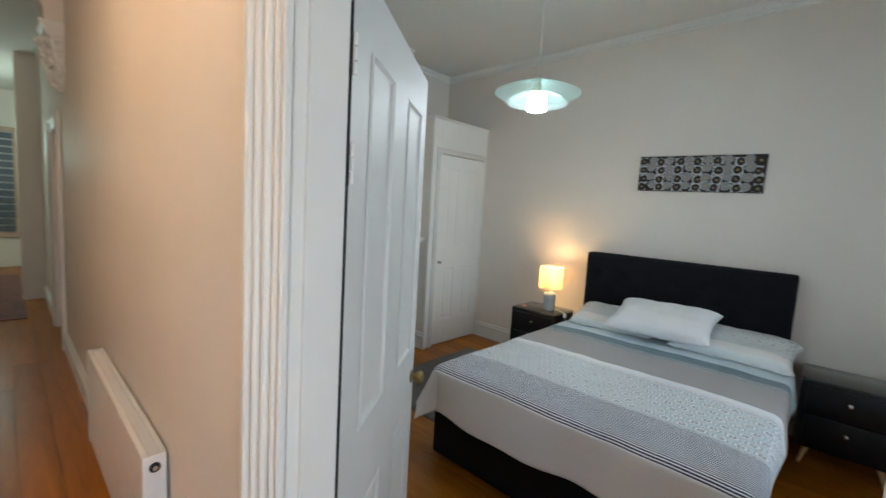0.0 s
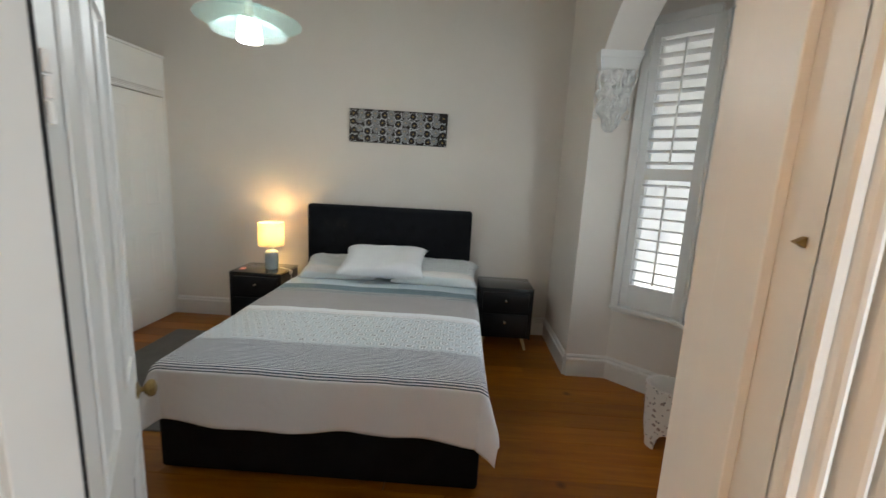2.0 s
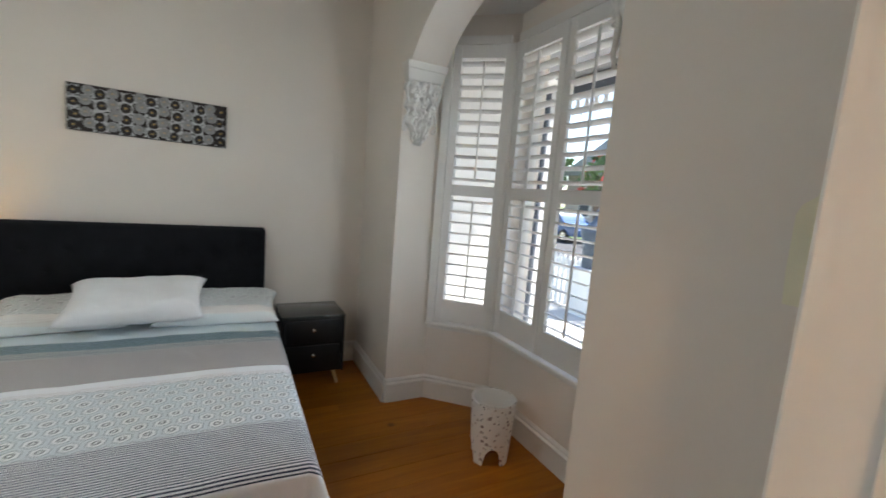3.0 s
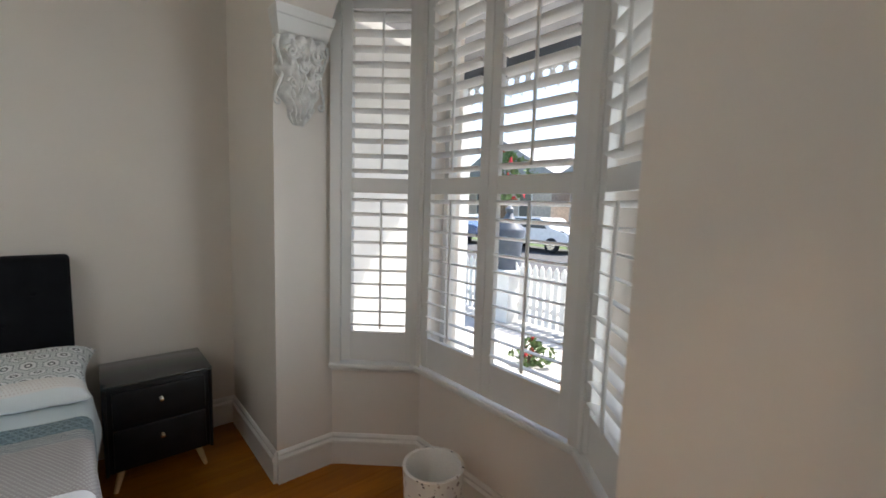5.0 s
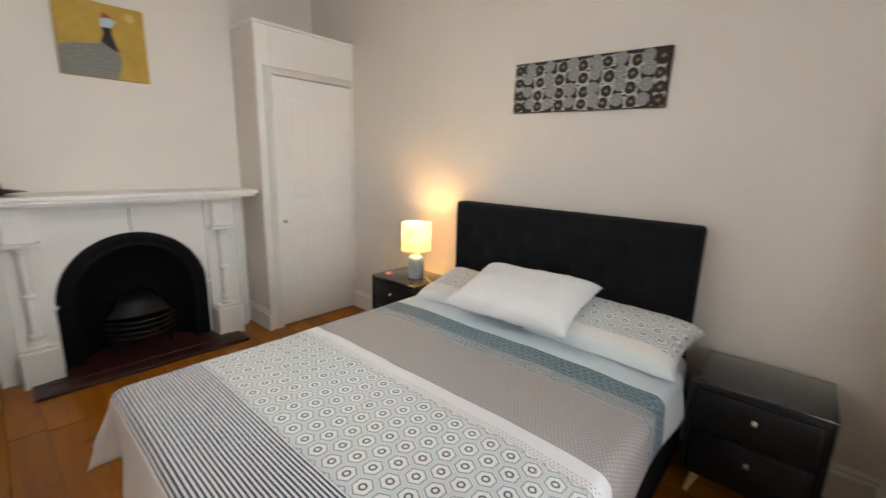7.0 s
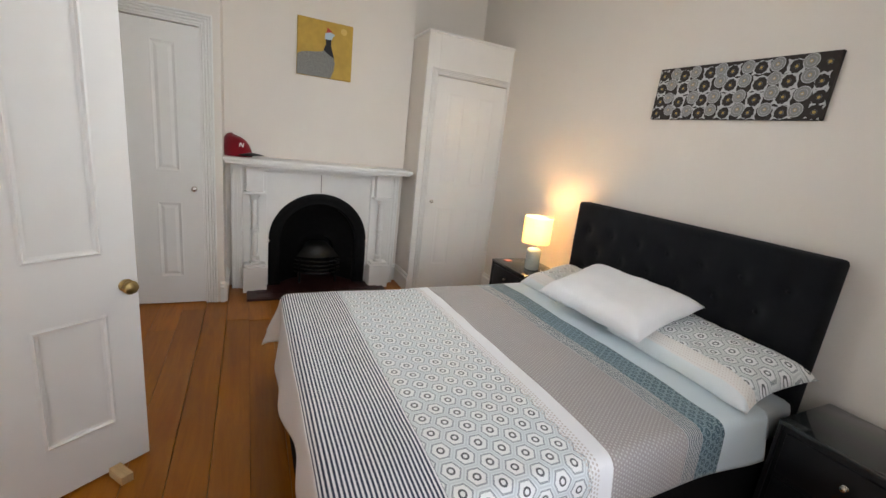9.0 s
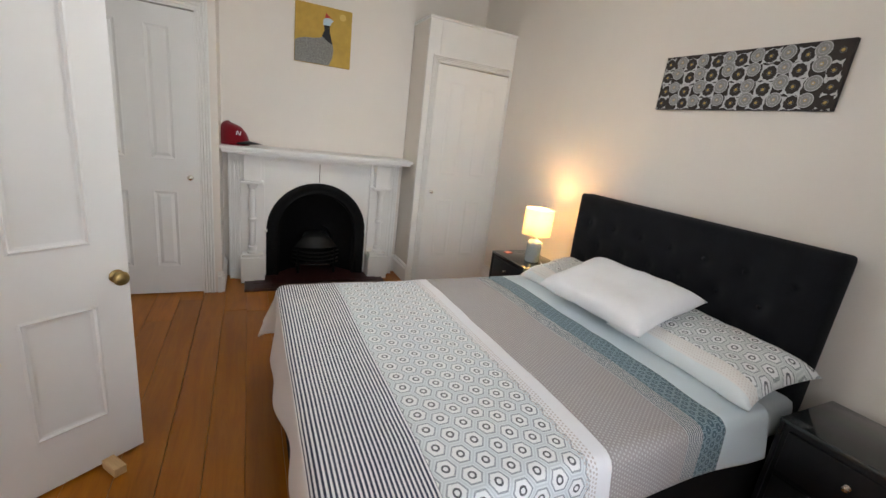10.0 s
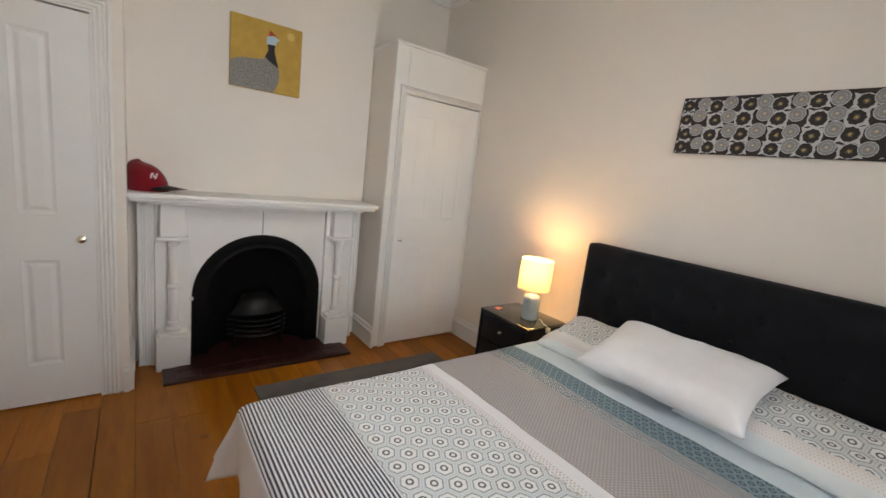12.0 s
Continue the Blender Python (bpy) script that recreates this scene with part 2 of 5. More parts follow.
def frosted_material(name, colour):
    """Pale frosted glass, half clear."""
    n = Nodes(name)
    clear, thin = n.node("ShaderNodeBsdfTransparent"), n.node("ShaderNodeBsdfTranslucent")
    clear.inputs[0].default_value = (0.90, 0.97, 0.955, 1)
    thin.inputs[0].default_value = (*colour, 1)
    n.set(Base_Color=tuple(c * 0.6 for c in colour), Roughness=0.15)
    first, second = n.tree.nodes.new("ShaderNodeMixShader"), n.tree.nodes.new("ShaderNodeMixShader")
    first.inputs[0].default_value, second.inputs[0].default_value = 0.45, 0.84
    n.tree.links.new(n.bsdf.outputs[0], first.inputs[1])
    n.tree.links.new(thin.outputs[0], first.inputs[2])
    n.tree.links.new(first.outputs[0], second.inputs[1])
    n.tree.links.new(clear.outputs[0], second.inputs[2])
    n.tree.links.new(second.outputs[0], n.out.inputs[0])
    return n.mat


def glow_material(name, colour, strength):
    n = Nodes(name)
    n.set(Base_Color=colour, Emission_Color=colour, Emission_Strength=strength, Roughness=0.3)
    return n.mat


WALL = plain("wall_paint", (0.77, 0.712, 0.645), 0.62, vary=0.025, scale=1.6, bump=0.12, fine=240)
CEILING = plain("ceiling_paint", (0.74, 0.73, 0.70), 0.8, vary=0.02, scale=1.2)
TRIM = plain("trim_gloss_paint", (0.78, 0.765, 0.73), 0.38, vary=0.025, scale=4.0, bump=0.05, fine=60)
DOOR = plain("door_gloss_paint", (0.79, 0.78, 0.755), 0.56, vary=0.02, scale=3.0, bump=0.05, fine=60, spec=0.35)
SHUTTER = plain("shutter_paint", (0.80, 0.79, 0.765), 0.38, vary=0.015)
PLASTER = plain("plaster_ornament", (0.80, 0.79, 0.76), 0.55, vary=0.14, scale=25, bump=0.3, fine=90)
MARBLE = plain("mantel_paint", (0.84, 0.825, 0.79), 0.38, vary=0.03, scale=3.0, bump=0.12, fine=70)
BOARD = wood("varnished_pine_boards", (0.25, 0.074, 0.003), (0.47, 0.168, 0.007), 0.24, 1.0, 0.06)
SUBFLOOR = plain("dark_board_gaps", (0.095, 0.036, 0.010), 0.9)
PALE_WOOD = wood("pale_wood", (0.48, 0.31, 0.15), (0.66, 0.46, 0.24), 0.5, 3.0)
CASE = plain("black_stained_wood", (0.0095, 0.0095, 0.011), 0.38, vary=0.25, scale=14, bump=0.2, fine=120, spec=0.28)
SMOKED = plain("dark_glass_top", (0.028, 0.033, 0.034), 0.10, vary=0.1, bump=0.0, coat=0.3)
CHROME = plain("brushed_nickel", (0.72, 0.68, 0.60), 0.25, 1.0, bump=0.03)
BRASS = plain("aged_brass", (0.34, 0.24, 0.10), 0.36, 1.0, vary=0.35, scale=40, bump=0.1)
STEEL = plain("hinge_steel", (0.45, 0.44, 0.42), 0.4, 0.8, vary=0.2)
CAST_IRON = plain("blackened_cast_iron", (0.004, 0.004, 0.0043), 0.6, 0.0, vary=0.35, scale=18, bump=0.4, fine=110, spec=0.12)
GRATE_IRON = plain("grey_grate_iron", (0.008, 0.0085, 0.008), 0.45, 0.0, vary=0.3, scale=20, bump=0.3, spec=0.25)
HEARTH = plain("dark_red_hearth_tile", (0.036, 0.009, 0.008), 0.4, vary=0.3, scale=12, bump=0.25, fine=70)
VELVET = fabric("charcoal_upholstery", (0.0075, 0.0082, 0.0105), 0.95, 650, 0.2, 0.04)
BED_CLOTH = fabric("black_bed_base_cloth", (0.007, 0.007, 0.008), 0.95, 650, 0.25, 0.0)
LINEN = fabric("white_linen", (0.86, 0.86, 0.87), 0.9, 900, 0.02, 0.15, 1.1)
SHEET = fabric("pale_blue_sheet", (0.68, 0.75, 0.79), 0.9, 900, 0.03, 0.15, 0.5)
RUG = fabric("grey_rug_pile", (0.105, 0.098, 0.092), 1.0, 240, 0.2, 0.4)
QUILT, SHAM, TERRAZZO, GLASS = quilt_material(), sham_material(), terrazzo_material(), glass_material()
LAMP_SHADE = shade_material("cream_lampshade", (0.88, 0.76, 0.56), 0.40)
OPAL = frosted_material("pale_aqua_opal_glass", (0.78, 0.90, 0.87))
BULB = glow_material("glowing_bulb", (0.93, 1.0, 0.98), 7.0)
CERAMIC = plain("pale_blue_glazed_ceramic", (0.36, 0.43, 0.46), 0.16, vary=0.12, scale=9, bump=0.02)
CORD = plain("white_plastic", (0.75, 0.75, 0.73), 0.45)
RADIATOR = plain("white_enamel", (0.84, 0.835, 0.82), 0.28, vary=0.01, bump=0.01)
MUSTARD = plain("mustard_canvas_paint", (0.50, 0.315, 0.055), 0.7, vary=0.10, scale=14, bump=0.3, fine=300)
FEATHER = plain("speckled_grey_paint", (0.22, 0.215, 0.20), 0.75, vary=0.5, scale=110, bump=0.3)
INK = plain("black_paint", (0.016, 0.015, 0.016), 0.7, vary=0.2)
RED = fabric("red_cap_cloth", (0.20, 0.006, 0.013), 0.85, 700, 0.1, 0.2)
BLACK_CLOTH = fabric("black_cap_cloth", (0.012, 0.011, 0.012), 0.85, 700)
WHITE_PAINT = plain("white_stitching", (0.75, 0.75, 0.75), 0.7)
SKY_BLUE = plain("pale_blue_paint", (0.45, 0.58, 0.66), 0.7)
CRIMSON = plain("crimson_paint", (0.42, 0.045, 0.03), 0.7)
OCHRE = plain("pale_ochre_paint", (0.64, 0.44, 0.13), 0.7)
GREY_PRINT = plain("grey_print", (0.24, 0.24, 0.235), 0.8, vary=0.12, scale=30)
PALE_PRINT = plain("pale_print", (0.48, 0.48, 0.49), 0.8, vary=0.1, scale=30)
DARK_PRINT = plain("black_print", (0.026, 0.020, 0.017), 0.8, vary=0.2, scale=30)
GOLD_PRINT = plain("gold_print", (0.42, 0.28, 0.09), 0.8)
PINK = plain("coral_card", (0.62, 0.22, 0.17), 0.7)
RENDER = plain("pale_render", (0.76, 0.76, 0.74), 0.85, vary=0.06, scale=3, bump=0.3)
SLATE = plain("dark_slate_paint", (0.085, 0.10, 0.125), 0.5, vary=0.15)
STONE = plain("pale_paving", (0.50, 0.49, 0.465), 0.85, vary=0.12, scale=5, bump=0.3)
ASPHALT = plain("asphalt", (0.075, 0.075, 0.077), 0.9, vary=0.2, scale=4, bump=0.5)
GRASS = plain("lawn", (0.07, 0.11, 0.035), 0.95, vary=0.35, scale=9, bump=0.6)
LEAF = plain("leaf", (0.11, 0.17, 0.06), 0.6, vary=0.4, scale=12)
BLOOM = plain("red_petal", (0.55, 0.02, 0.03), 0.6, vary=0.2)
BARK = plain("bark", (0.14, 0.10, 0.07), 0.9, vary=0.3, scale=20, bump=0.6)
CAR_WHITE = plain("white_car_paint", (0.75, 0.76, 0.78), 0.2, coat=0.8, bump=0.0)
CAR_BLUE = plain("blue_car_paint", (0.05, 0.10, 0.22), 0.2, coat=0.8, bump=0.0)
TINTED = plain("tinted_car_glass", (0.08, 0.09, 0.10), 0.08, bump=0.0)
TYRE = plain("tyre_rubber", (0.015, 0.015, 0.015), 0.8)
BRICKWORK = plain("pale_brick_far", (0.55, 0.46, 0.40), 0.9, vary=0.2, scale=6, bump=0.4)
ROOFING = plain("grey_roofing", (0.34, 0.34, 0.35), 0.7, vary=0.15, scale=4)


# ---- building helpers ----
def thing(name, where=(0, 0, 0), turn=0.0, label="", category="", group="", kind=""):
    ob = new(name)
    ob.empty_display_size = 0.05
    ob.matrix_basis = pose(*where, 0, 0, turn)
    return tagged(ob, label, category, group, kind)


def part(name, bm, material, parent=None, label="", smooth=None):
    """Links a bmesh as one mesh object under a thing or a part. material: one, or a list."""
    data = bpy.data.meshes.new(name)
    bmesh.ops.recalc_face_normals(bm, faces=bm.faces)
    bm.to_mesh(data)
    bm.free()
    for m in material if isinstance(material, (list, tuple)) else [material]:
        data.materials.append(m)
    if smooth is not None:
        for p in data.polygons:
            p.use_smooth = True
        if smooth < 180:
            data.set_sharp_from_angle(angle=radians(smooth))
    ob = new(name, data)
    ob.parent = parent
    return tagged(ob, label)


def again(name, ob, parent, m):
    """Another object on the mesh of ob."""
    twin = new(name, ob.data)
    twin.parent = parent
    twin.matrix_basis = m
    return twin


def structure(name, bm, material, label, category, smooth=None):
    return tagged(part(name, bm, material, None, "", smooth), label, category, "", "structure")


def box(bm, x0, x1, y0, y1, z0, z1, bevel=0.0, segments=2, m=None, index=0):
    made = bmesh.ops.create_cube(bm, size=1.0)
    verts = made["verts"]
    for v in verts:
        v.co = Vector(((x0 + x1) / 2 + v.co.x * (x1 - x0), (y0 + y1) / 2 + v.co.y * (y1 - y0), (z0 + z1) / 2 + v.co.z * (z1 - z0)))
    faces = {f for v in verts for f in v.link_faces}
    for f in faces:
        f.material_index = index
    if bevel > 0:
        edges = list({e for v in verts for e in v.link_edges})
        done = bmesh.ops.bevel(bm, geom=edges, offset=bevel, segments=segments, profile=0.5, affect="EDGES", clamp_overlap=True)
        verts = list({v for f in done["faces"] for v in f.verts} | {v for v in verts if v.is_valid})
    if m is not None:
        for v in verts:
            v.co = m @ v.co
    return verts


def boxes(*items, bevel=0.0):
    bm = bmesh.new()
    for item in items:
        box(bm, *item, bevel=bevel)
    return bm


def lathe(profile, segments=24, centre=(0, 0), bm=None, index=0):
    """Turns (radius, z) pairs about a vertical axis."""
    bm = bm or bmesh.new()
    rings = []
    for r, z in profile:
        if r < 1e-5:
            rings.append([bm.verts.new((centre[0], centre[1], z))])
        else:
            rings.append([bm.verts.new((centre[0] + r * math.cos(a), centre[1] + r * math.sin(a), z)) for a in (2 * math.pi * i / segments for i in range(segments))])
    for lower, upper in zip(rings, rings[1:]):
        for i in range(segments):
            j = (i + 1) % segments
            ring = [lower[i % len(lower)], lower[j % len(lower)], upper[j % len(upper)], upper[i % len(upper)]]
            unique = list(dict.fromkeys(ring))
            if len(unique) > 2:
                bm.faces.new(unique).material_index = index
    return bm


def tube(points, radius, segments=8, bm=None):
    """A round bar along points; radius may be one number or one for each point."""
    bm = bm or bmesh.new()
    points = [Vector(p) for p in points]
    radii = radius if isinstance(radius, (list, tuple)) else [radius] * len(points)
    rings, side = [], None
    for i, p in enumerate(points):
        way = (points[min(i + 1, len(points) - 1)] - points[max(i - 1, 0)]).normalized()
        side = way.orthogonal().normalized() if side is None else (side - way * side.dot(way)).normalized()
        up = way.cross(side)
        rings.append([bm.verts.new(p + radii[i] * (math.cos(a) * side + math.sin(a) * up)) for a in (2 * math.pi * k / segments for k in range(segments))])
    for a, b in zip(rings, rings[1:]):
        for k in range(segments):
            bm.faces.new((a[k], a[(k + 1) % segments], b[(k + 1) % segments], b[k]))
    bm.faces.new(rings[0])
    bm.faces.new(rings[-1])
    return bm


def prism(outline, depth0, depth1, axis="x", bm=None):
    """An outline in the two other axes, given thickness along one axis."""
    bm = bm or bmesh.new()

    def place(u, v, d):
        return {"x": (d, u, v), "y": (u, d, v), "z": (u, v, d)}[axis]

    near = [bm.verts.new(place(u, v, depth0)) for u, v in outline]
    far = [bm.verts.new(place(u, v, depth1)) for u, v in outline]
    bm.faces.new(near)
    bm.faces.new(far)
    for i in range(len(outline)):
        j = (i + 1) % len(outline)
        bm.faces.new((near[i], near[j], far[j], far[i]))
    return bm


def moved(bm, m):
    bmesh.ops.transform(bm, matrix=m, verts=bm.verts)
    return bm


def strip(profile, a, b, m=None, bm=None):
    """A moulding: a (depth, height) profile run straight from a to b on plan; depth goes to the left of the way."""
    bm = bm or bmesh.new()
    a, b = Vector((*a, 0)), Vector((*b, 0))
    left = Vector((-(b - a).y, (b - a).x, 0)).normalized()
    ends = [[bm.verts.new(p + left * d + Vector((0, 0, h))) for d, h in profile] for p in (a, b)]
    for i in range(len(profile)):
        j = (i + 1) % len(profile)
        bm.faces.new((ends[0][i], ends[0][j], ends[1][j], ends[1][i]))
    bm.faces.new(ends[0])
    bm.faces.new(ends[1])
    return bm


SKIRTING = [(0.0, 0.0), (0.020, 0.0), (0.020, 0.120), (0.026, 0.126), (0.026, 0.142), (0.014, 0.152), (0.016, 0.165), (0.006, 0.178), (0.0, 0.178)]
CORNICE = [(0.0, 3.075), (0.018, 3.078), (0.022, 3.095), (0.010, 3.105), (0.034, 3.132), (0.036, 3.149), (0.0, 3.149)]


def casing(parent_or_none, name, m, wide, high, face=0.11, deep=0.022, material=None, label="", sides=(True, True)):
    """Moulded boards round an opening: local x across, z up, and y out of the wall. Returns the top-level object."""
    def bead(a, b, low, high):
        return [(a + (b - a) * (1 - math.cos(math.pi * k / 8)) / 2, low + (high - low) * math.sin(math.pi * k / 8)) for k in range(9)]

    shape = [(0.0, 0.0), (0.0, 0.014), (0.003, 0.018), (0.012, 0.018), (0.014, 0.006), *bead(0.018, 0.040, 0.006, 0.022), (0.044, 0.005), *bead(0.048, 0.072, 0.005, 0.028),
             (0.076, 0.006), *bead(0.080, 0.104, 0.008, 0.033), (0.108, 0.012), (0.112, 0.036), (0.116, 0.040), (0.131, 0.040), (0.135, 0.034), (0.135, 0.0)]
    profile = [(d * face / 0.135, h * deep / 0.034) for d, h in shape]
    bm = bmesh.new()
    runs = []
    if sides[0]:
        runs.append(((0, 0), (0, high), -1, (0, face)))
    if sides[1]:
        runs.append(((wide, 0), (wide, high), 1, (0, face)))
    for (x, z0), (_, z1), way, (_, rise) in runs:
        lower = [bm.verts.new((x + way * d, h, z0)) for d, h in profile]
        upper = [bm.verts.new((x + way * d, h, z1 + d)) for d, h in profile]
        for i in range(len(profile) - 1):
            bm.faces.new((lower[i], lower[i + 1], upper[i + 1], upper[i]))
        bm.faces.new(lower)
        bm.faces.new(upper)
    left, right = (-1 if sides[0] else 0), (1 if sides[1] else 0)
    a = [bm.verts.new((left * d, h, high + d)) for d, h in profile]
    b = [bm.verts.new((wide + right * d, h, high + d)) for d, h in profile]
    for i in range(len(profile) - 1):
        bm.faces.new((a[i], a[i + 1], b[i + 1], b[i]))
    bm.faces.new(a)
    bm.faces.new(b)
    moved(bm, m)
    ob = part(name, bm, material or TRIM, parent_or_none, label)
    return ob


def panel_leaf(wide, high, thick, panels, sink=0.010, mould=0.028, proud=0.0, raised=False):
    """A panelled door's leaf in local x (across), y (thickness, 0 to thick) and z, as (stiles and rails, mouldings, list of sunk panels)."""
    leaf, frames, sunk = bmesh.new(), bmesh.new(), []
    xs = sorted({0.0, wide, *(v for p in panels for v in p[:2])})
    zs = sorted({0.0, high, *(v for p in panels for v in p[2:])})
    for x0, x1 in zip(xs, xs[1:]):
        for z0, z1 in zip(zs, zs[1:]):
            inside = any(p[0] - 1e-6 <= x0 and x1 <= p[1] + 1e-6 and p[2] - 1e-6 <= z0 and z1 <= p[3] + 1e-6 for p in panels)
            if not inside:
                box(leaf, x0, x1, 0.0, thick, z0, z1)
    bmesh.ops.remove_doubles(leaf, verts=leaf.verts, dist=0.0001)
    for x0, x1, z0, z1 in panels:
        sunk.append(boxes((x0, x1, sink, thick - sink, z0, z1)))
        for face, way in ((sink, -1), (thick - sink, 1)):
            top = face + way * (sink + proud)
            steps = [(0.0, face + way * (sink - 0.001 + proud)), (mould * 0.35, top + way * 0.003 * (proud > 0)), (mould * 0.6, face + way * sink * 0.45), (mould, face)]
            loops = [[frames.verts.new(c) for c in ((x0 + d, y, z0 + d), (x1 - d, y, z0 + d), (x1 - d, y, z1 - d), (x0 + d, y, z1 - d))] for d, y in steps]
            if raised:
                d2 = mould + 0.022
                loops.append([frames.verts.new(c) for c in ((x0 + d2, face + way * sink * 0.8, z0 + d2), (x1 - d2, face + way * sink * 0.8, z0 + d2), (x1 - d2, face + way * sink * 0.8, z1 - d2), (x0 + d2, face + way * sink * 0.8, z1 - d2))])
            for a, b in zip(loops, loops[1:]):
                for i in range(4):
                    frames.faces.new((a[i], a[(i + 1) % 4], b[(i + 1) % 4], b[i]))
            if raised:
                frames.faces.new(loops[-1])
    return leaf, frames, sunk


def knob_mesh(size=1.0):
    """A round door knob on a rose, standing out along local y."""
    bm = lathe([(0.0, 0.0), (0.026, 0.0), (0.026, 0.004), (0.018, 0.007), (0.009, 0.010), (0.008, 0.016), (0.016, 0.021), (0.026, 0.030), (0.028, 0.038), (0.023, 0.048), (0.011, 0.053), (0.0, 0.054)], 20)
    return moved(bm, Matrix.Scale(size, 4) @ pose(0, 0, 0, -90, 0, 0))


# ---- the rooms ----
TOP = 3.15
NORTH, EAST, SOUTH, HALL = 4.07, 0.87, 0.68, 0.515
DOOR_L, DOOR_R, DOOR_H = -0.53, 0.284, 2.035
LIME = "plain off-white painted plaster wall"

structure("wall_north", boxes((-3.7, 1.18, NORTH, 4.27, -0.02, TOP)), WALL, "off-white painted plaster wall behind the bed", "wall")
structure("wall_south", boxes((-7.4, -5.75, HALL, SOUTH, -0.02, TOP), (-5.75, -4.97, HALL, SOUTH, 2.05, TOP), (-4.97, DOOR_L - 0.02, HALL, 0.610, -0.02, TOP), (-4.97, DOOR_L - 0.11, 0.610, SOUTH, -0.02, TOP),
                              (DOOR_L - 0.02, DOOR_R + 0.02, HALL, 0.610, DOOR_H + 0.02, TOP), (DOOR_L - 0.11, DOOR_R + 0.02, 0.610, SOUTH, DOOR_H + 0.02, TOP), (DOOR_R + 0.02, 1.18, HALL, SOUTH, -0.02, TOP)), WALL,
          "off-white plaster wall between the hall and the bedroom", "wall")
structure("wall_west", boxes((-3.7, -3.5, SOUTH, NORTH, -0.02, TOP)), WALL, "off-white plaster wall at the back of the alcoves", "wall")
structure("chimney_breast", prism([(1.50, -0.02), (1.86, -0.02), (1.86, 0.95), (2.84, 0.95), (2.84, -0.02), (3.17, -0.02), (3.17, TOP), (1.50, TOP)], -3.5, -3.21, "x"), WALL,
          "off-white plaster chimney breast above the mantelpiece", "wall")
structure("wall_closet", boxes((-2.90, -2.80, 1.415, 1.55, -0.02, TOP), (-2.90, -2.80, SOUTH, 1.415, 2.09, TOP), (-3.5, -2.90, 1.50, 1.55, -0.02, TOP)), WALL,
          "off-white plaster wall of the walk-in closet", "wall")

# east wall with the arched opening to the bay
PIER_N, PIER_S, ARCH_N, ARCH_S, SPRING, RISE = 3.245, 1.46, 3.13, 1.575, 2.385, 0.33
east = boxes((EAST, 1.18, PIER_N, NORTH, -0.02, TOP), (EAST, 1.18, SOUTH, PIER_S, -0.02, TOP))
half = (ARCH_N - ARCH_S) / 2
radius = (half * half + RISE * RISE) / (2 * RISE)
middle = (ARCH_N + ARCH_S) / 2
curve = []
for i in range(33):
    y = ARCH_S + (ARCH_N - ARCH_S) * i / 32
    curve.append((y, SPRING + math.sqrt(max(0, radius ** 2 - (y - middle) ** 2)) - (radius - RISE)))
prism([(PIER_S, SPRING), *curve, (PIER_N, SPRING), (PIER_N, TOP), (PIER_S, TOP)], EAST, 1.12, "x", east)
structure("wall_east", east, WALL, "off-white plaster wall with a wide arch to the bay window", "wall")

# bay: three faces, each with local x along it, y outwards
BAY = [((1.18, 3.245), (1.547, 2.91)), ((1.547, 2.91), (1.547, 1.88)), ((1.547, 1.88), (1.18, 1.46))]
SILL, HEAD, BAY_TOP = 0.61, 2.56, 2.76


def face_frame(a, b):
    way = Vector((b[0] - a[0], b[1] - a[1], 0))
    angle = math.degrees(math.atan2(way.y, way.x))
    return Matrix.Translation((*a, 0)) @ pose(0, 0, 0, 0, 0, angle), way.length


bay_wall = thing("wall_bay", (0, 0, 0), 0, "off-white painted bay wall below and above the windows", "wall", "", "structure")
for (a, b), (s0, s1) in zip(BAY, ((0.0, 0.06), (0.06, 0.06), (0.06, 0.0))):
    m, wide = face_frame(a, b)
    part("apron", moved(boxes((-s0, wide + s1, 0.0, 0.22, -0.4, SILL)), m), WALL, bay_wall)
    part("window_head", moved(boxes((-s0, wide + s1, 0.0, 0.22, HEAD, BAY_TOP + 0.3)), m), WALL, bay_wall)
    for x0, x1 in ((-s0, 0.045), (wide - 0.045, wide + s1)):
        part("corner_post", moved(boxes((x0, x1, 0.012, 0.22, SILL, HEAD)), m), WALL, bay_wall)
bay_line = [(1.10, 1.46), (1.18, 1.46), (1.56, 1.87), (1.56, 2.92), (1.18, 3.245), (1.10, 3.245)]
structure("ceiling_bay", prism([(x, y) for x, y in bay_line], BAY_TOP, BAY_TOP + 0.1, "z"), CEILING, "plain white ceiling of the bay", "ceiling")
structure("ceiling", boxes((-3.7, 1.18, SOUTH - 0.1, 4.27, TOP, TOP + 0.15), (-11.0, 1.4, -1.0, SOUTH - 0.1, TOP, TOP + 0.15)), CEILING, "plain off-white plaster ceiling", "ceiling")

# the hall
structure("wall_hall_south", boxes((-11.0, 1.4, -1.0, -0.85, -0.02, TOP)), WALL, "plain off-white plaster wall along the hall", "wall")
structure("wall_hall_east", boxes((1.18, 1.4, -0.85, -0.62, -0.02, TOP), (1.18, 1.4, 0.22, HALL, -0.02, TOP), (1.18, 1.4, -0.62, 0.22, 2.3, TOP)), WALL, "plain off-white plaster wall closing the hall", "wall")
structure("wall_hall_west", boxes((-11.0, -10.6, -0.85, 3.0, -0.02, TOP), (-10.6, -7.5, 2.8, 3.0, -0.02, TOP), (-7.56, -7.4, SOUTH, 3.0, -0.02, TOP)), WALL,
          "pale wall at the far end of the hall", "wall")
